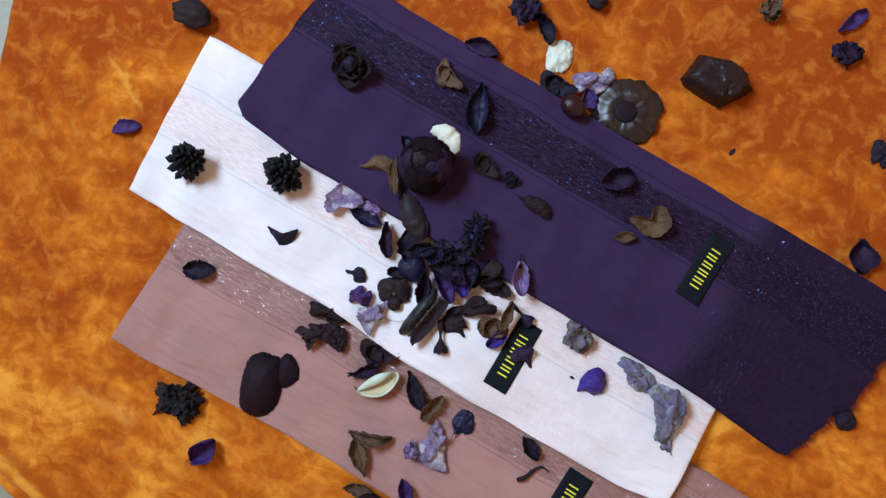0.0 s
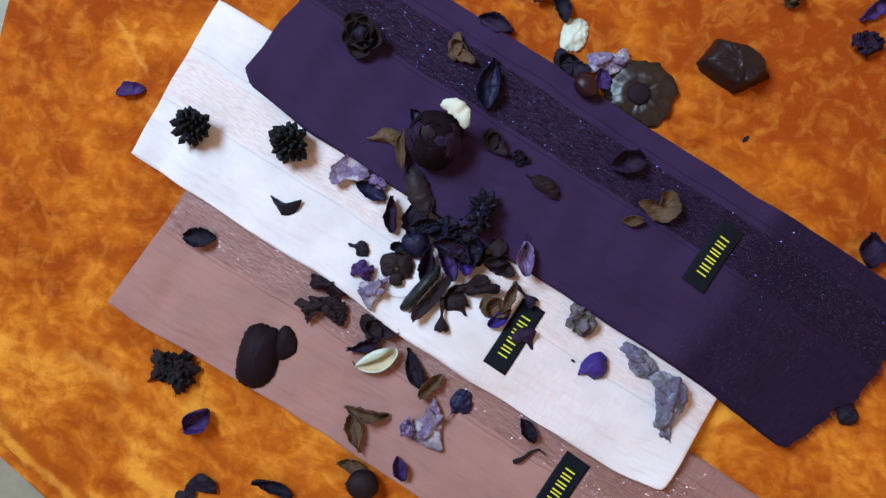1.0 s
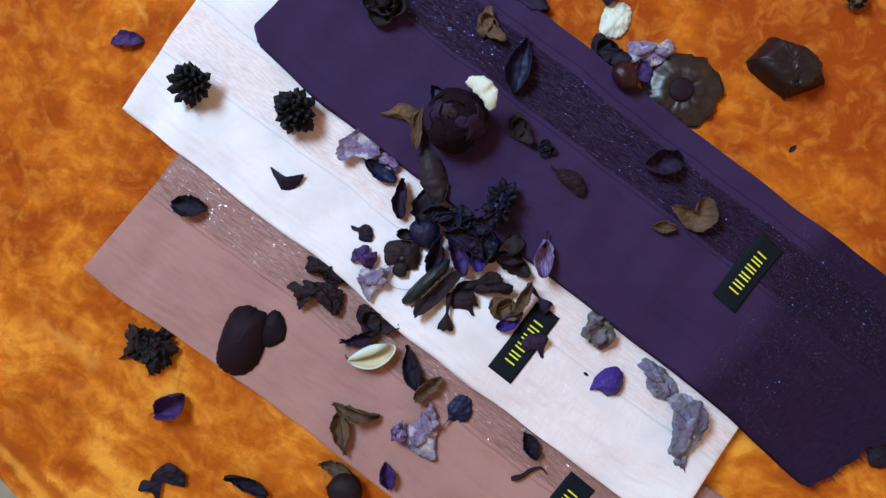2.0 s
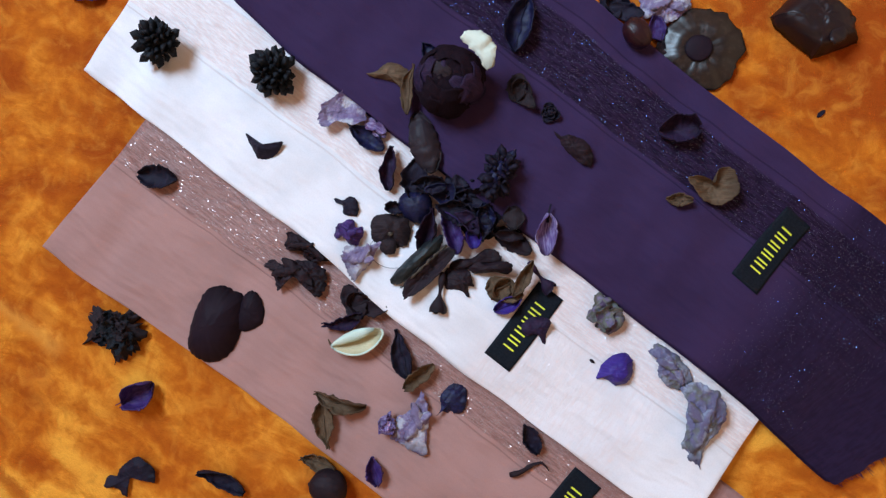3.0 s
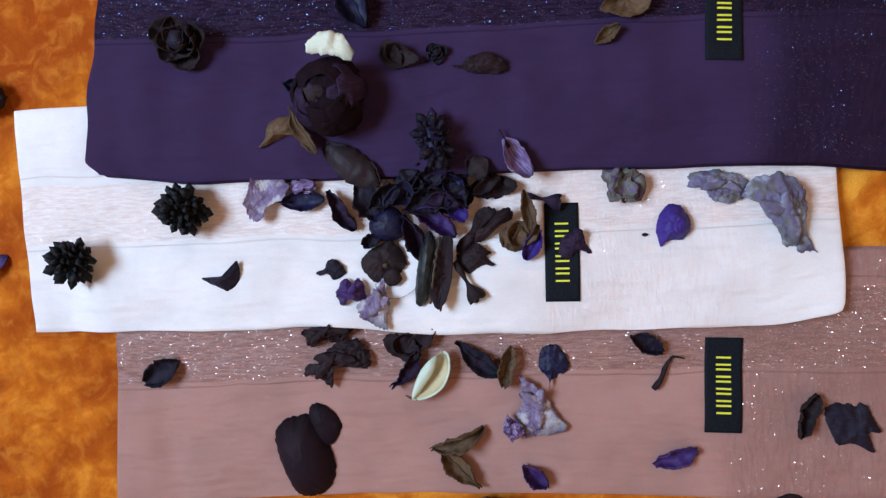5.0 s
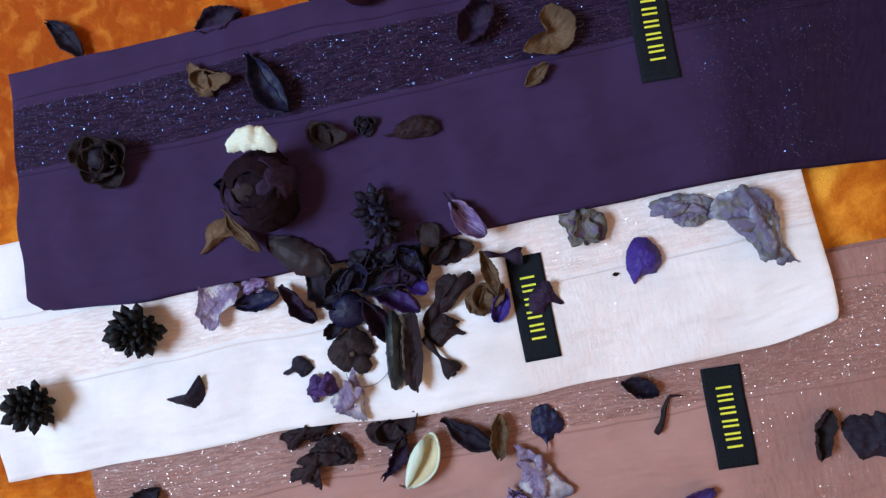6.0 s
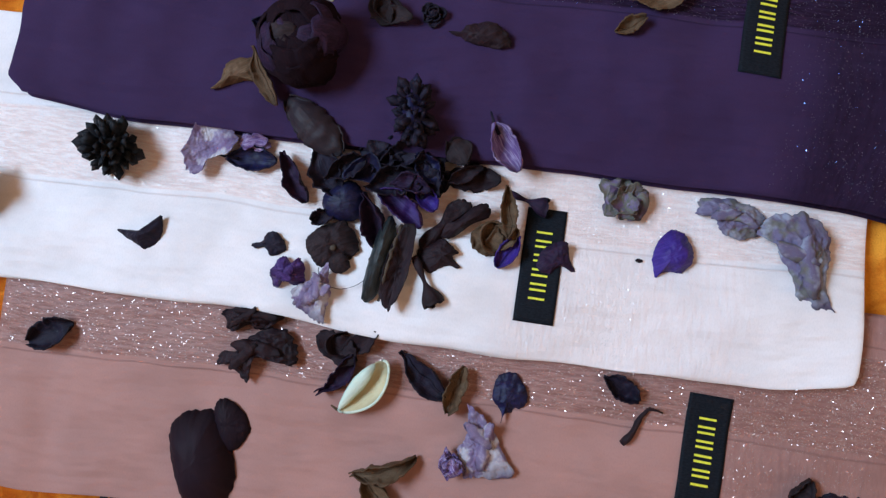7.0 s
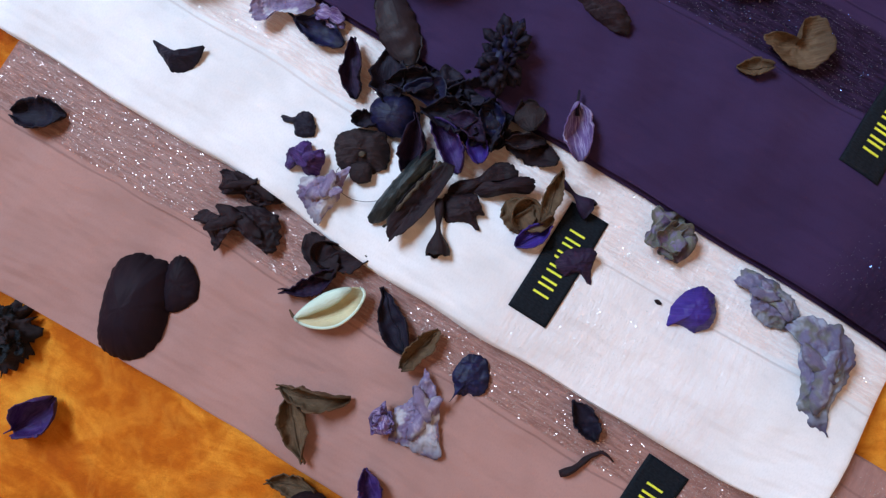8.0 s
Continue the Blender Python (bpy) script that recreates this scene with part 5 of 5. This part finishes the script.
scrap(0.0690, -0.1801, -24, 0.0206, 0.0230, "black", "ragged", .003, .35, label="black crumpled dried leaf on the mauve scarf")
petal(-0.0027, -0.1532, -5, 0.0199, 0.0086, "violet", cup=.6, bend=.3, ruf=.3, label="violet and lavender petal on the mauve scarf")
berry(0.0290, -0.1987, -35, 0.0136, 0.0127, "brown", label="dark brown seed ball at the mauve scarf's edge")
# things on the white
cone(-0.1981, 0.0710, -38, 0.0263, 0.0263, label="black spiky dried cone on the white scarf")
cone(-0.1382, 0.0627, -38, 0.0283, 0.0262, label="black spiky dried cone on the white scarf")
wilt(-0.1018, 0.0481, 7, 0.0243, 0.0199, "lavender", "wiltcup", .0006, -.0040, label="lavender wilted flower on the white scarf")
crumple(-0.0837, 0.0406, -25, 0.0128, 0.0078, "lilac", flat=1, label="thin lilac petal on the white scarf's glitter band")
petal(-0.0878, 0.0352, -27, 0.0196, 0.0109, "night", cup=.5, bend=.3, ruf=.2, stem=1, label="blue-black petal with a short stem on the white scarf")
scrap(-0.1388, 0.0243, 2, 0.0195, 0.0131, "black", "hooked", .0035, .12, 0.0, label="black petal tapering to a hooked tail on the white scarf")
scrap(-0.0929, -0.0003, 2, 0.0127, 0.0099, "black", "tag", .0025, .3, 0.0, label="small black petal beside the petal pile")
wilt(-0.0896, -0.0129, 163, 0.0140, 0.0129, "violet", "clump", .0007, .004, label="deep violet petal beside the petal pile")
scrap(-0.0694, -0.0100, 2, 0.0205, 0.0170, "char", "pad", .0048, .05, 0.0, label="grey-brown round dried rose petal with a pale spot", lobe=True)
wilt(-0.0817, -0.0238, -137, 0.0215, 0.0166, "lavender", "paper", .0008, .003, label="lavender papery withered flower hanging over the scarf's edge")
petal(-0.0734, 0.0215, -87, 0.0220, 0.0084, "plum", cup=.8, bend=.2, ruf=.3, label="plum folded petal beside the pile")
split_pod(-0.0504, -0.0255, -130, 0.0334, 0.0160, label="dark open ridged seed pod on the white scarf")
trumpet(-0.0403, -0.0370, -90, 0.0202, 0.0076, "brown", label="brown dried calyx with a flared end")
scrap(-0.0318, -0.0310, 2, 0.0155, 0.0135, "brown", "ragged", .003, .35, 0.0, label="dark brown ragged dried petal on the white scarf")
scrap(-0.0259, -0.0199, 2, 0.0255, 0.0129, "brown", "strap", .0035, .2, 0.001, label="dark brown bent strip of petal on the pile")
scrap(-0.0176, -0.0216, 2, 0.0221, 0.0078, "brown", "capsule", .0040, .1, 0.003, label="dark brown rolled petal on the pile")
curl(-0.0104, -0.0328, -19, 0.0175, 0.0176, "olive", label="olive-brown snail-curled leaf on the white scarf")
petal(-0.0007, -0.0251, -105, 0.0197, 0.0061, "olive", cup=.8, bend=.5, ruf=.3, point=.9, lift=.006, label="olive narrow leaf leaning on the curled leaf")
petal(-0.0065, -0.0392, -149, 0.0142, 0.0085, "blue", cup=.5, bend=.2, ruf=.1, label="bright blue-violet petal under the curled leaf")
trumpet(0.0071, -0.0231, -45, 0.0178, 0.0066, "plum", label="plum trumpet-shaped dried flower beside the label")
petal(-0.0504, -0.0075, -100, 0.0227, 0.0092, "plum", cup=.7, bend=.2, ruf=.2, label="plum petal in the pile")
petal(-0.0384, -0.0077, -62, 0.0208, 0.0102, "violet", cup=.8, bend=.3, ruf=.3, lift=.002, label="violet veined petal in the pile")
petal(-0.0277, -0.0073, -79, 0.0127, 0.0082, "blue", cup=.6, bend=.3, ruf=.2, lift=.004, label="bright violet petal in the pile")
dome_petal(-0.0589, 0.0036, -7, 0.0173, 0.0155, "night", "drop", .0045, .003, label="glossy blue-black rounded petal in the pile")
petal(-0.0605, 0.0172, -87, 0.0196, 0.0128, "black", cup=.6, bend=.3, ruf=.3, lift=.003, label="black petal in the pile")
dome_petal(-0.0451, 0.0113, 6, 0.0124, 0.0113, "night", "comma", -.0035, .006, label="dark blue cupped petal in the pile")
petal(-0.0381, 0.0042, -3, 0.0192, 0.0123, "black", cup=.7, bend=.4, ruf=.4, lift=.006, label="black petal in the pile")
crumple(-0.0355, 0.0133, -30, 0.0208, 0.0150, "black", label="black crumpled flower in the pile")
crumple(-0.0259, 0.0003, -36, 0.0221, 0.0148, "black", label="black crumpled flower in the pile")
petal(-0.0087, -0.0070, -25, 0.0214, 0.0118, "brown", cup=-.6, bend=.4, ruf=.4, label="dark brown petal at the purple scarf's edge")
petal(-0.0095, 0.0035, -74, 0.0111, 0.0113, "char", cup=-.8, bend=-.3, ruf=.1, point=.45, label="grey round petal on the purple scarf")
petal(-0.0302, 0.0107, -12, 0.0172, 0.0106, "black", cup=.7, bend=.3, ruf=.4, lift=.004, label="black petal in the pile")
petal(-0.0232, 0.0024, -72, 0.0142, 0.0095, "night", cup=.6, bend=.4, ruf=.3, lift=.006, label="blue-black petal in the pile")
petal(-0.0526, 0.0151, 0, 0.0169, 0.0099, "black", cup=.8, bend=.3, ruf=.3, lift=.007, label="black folded petal in the pile")
petal(-0.0315, -0.0020, -34, 0.0153, 0.0083, "plum", cup=.8, bend=.3, ruf=.3, lift=.008, label="plum petal in the pile")
petal(-0.0690, 0.0016, 179, 0.0094, 0.0075, "black", cup=.6, bend=.4, ruf=.4, lift=.002, label="black petal scrap in the pile")
petal(-0.0107, -0.0055, -1, 0.0142, 0.0057, "brown", cup=.9, bend=.3, ruf=.3, lift=.003, label="dark brown narrow petal in the pile")
hook(-0.0019, -0.0093, -25, 0.0078, 0.0009, "brown", label="thin dried hooked stalk")
scrap(0.0081, -0.0499, 2, 0.0143, 0.0139, "plum", "dart", .0025, .3, 0.0, label="dark plum pointed petal lying on the black label")
scrap(0.0483, -0.0632, 2, 0.0183, 0.0155, "blue", "cupped", .0055, -.1, 0.0, label="bright blue-violet cupped petal on the white scarf")
crumb(0.0374, -0.0610, -23, 0.0028, 0.0011, "brown", label="tiny brown crumb on the white scarf")
crumple(0.0411, -0.0368, -59, 0.0190, 0.0150, "greyviolet", label="grey-green and violet wilted flower by the purple scarf")
wilt(0.0745, -0.0593, -40, 0.0268, 0.0140, "greyblue", "bow", .0008, .004, label="grey-blue withered flower at the purple scarf's edge")
wilt(0.0888, -0.0842, -81, 0.0374, 0.0197, "greyblue", "crescent", .0008, .004, label="long grey-violet withered petal on the white scarf")
# things on the purple
rosette(-0.0970, 0.1301, -39, 0.0296, 0.0247, "char", label="dark brown dried rosebud on the purple scarf")
rose(-0.0480, 0.0650, -43, 0.0363, 0.0351, label="large dark dried rose head on the purple scarf")
cap(-0.0325, 0.0712, -41, 0.0209, 0.0136, "cream", label="cream petal resting on the dark rose head")
petal(-0.0611, 0.0801, -53, 0.0113, 0.0076, "night", cup=.6, bend=.4, ruf=.2, point=.9, label="dark pointed sepal beside the rose head")
scrap(-0.0793, 0.0642, 7, 0.0233, 0.0173, "olive", "stemmed", .004, .3, label="olive-brown leaf with a short stalk beside the rose head")
petal(-0.0665, 0.0597, -92, 0.0229, 0.0064, "olive", cup=.7, bend=.5, ruf=.3, lift=.004, label="olive-brown narrow leaf beside the rose head")
petal(-0.0568, 0.0352, -68, 0.0301, 0.0162, "taupe", cup=-.9, bend=-.5, ruf=.15, label="taupe arched petal over the purple scarf's edge")
curl(-0.0143, 0.0660, -58, 0.0192, 0.0137, "char", label="grey-brown curled petal on the purple scarf")
rosette(0.0021, 0.0575, -43, 0.0100, 0.0096, "black", label="small black dried bud on the purple scarf")
scrap(0.0152, 0.0408, 7, 0.0191, 0.0174, "brown", "teardrop", .003, .2, label="dark brown teardrop leaf on the purple scarf")
cone_tall(-0.0188, 0.0237, -113, 0.0245, 0.0160, label="blue-black scaly dried flower spike on the purple scarf")
petal(0.0079, -0.0023, -84, 0.0194, 0.0107, "lilac", cup=.75, bend=.3, ruf=.1, point=.45, stem=1, label="lavender striped petal with a dark stem")
curl(-0.0382, 0.1223, -56, 0.0230, 0.0128, "olive", label="olive-brown curled dried calyx on the purple scarf")
petal(-0.0174, 0.1020, -96, 0.0306, 0.0150, "night", cup=.6, bend=.3, ruf=.15, point=.75, label="blue-black leaf-shaped petal on the glitter band")
petal(0.0653, 0.0558, 13, 0.0192, 0.0142, "plum", cup=.9, bend=.4, ruf=.2, label="plum cupped petal on the purple scarf")
scrap(0.0833, 0.0305, 7, 0.0229, 0.0180, "olive", "twolobed", -.0045, .15, label="olive-brown leaf curled into two lobes on the glitter band")
petal(0.0684, 0.0218, -1, 0.0124, 0.0070, "olive", cup=.6, bend=.4, ruf=.3, label="small olive leaf scrap on the purple scarf")

thread("loose brown hair-thin thread on the white scarf")
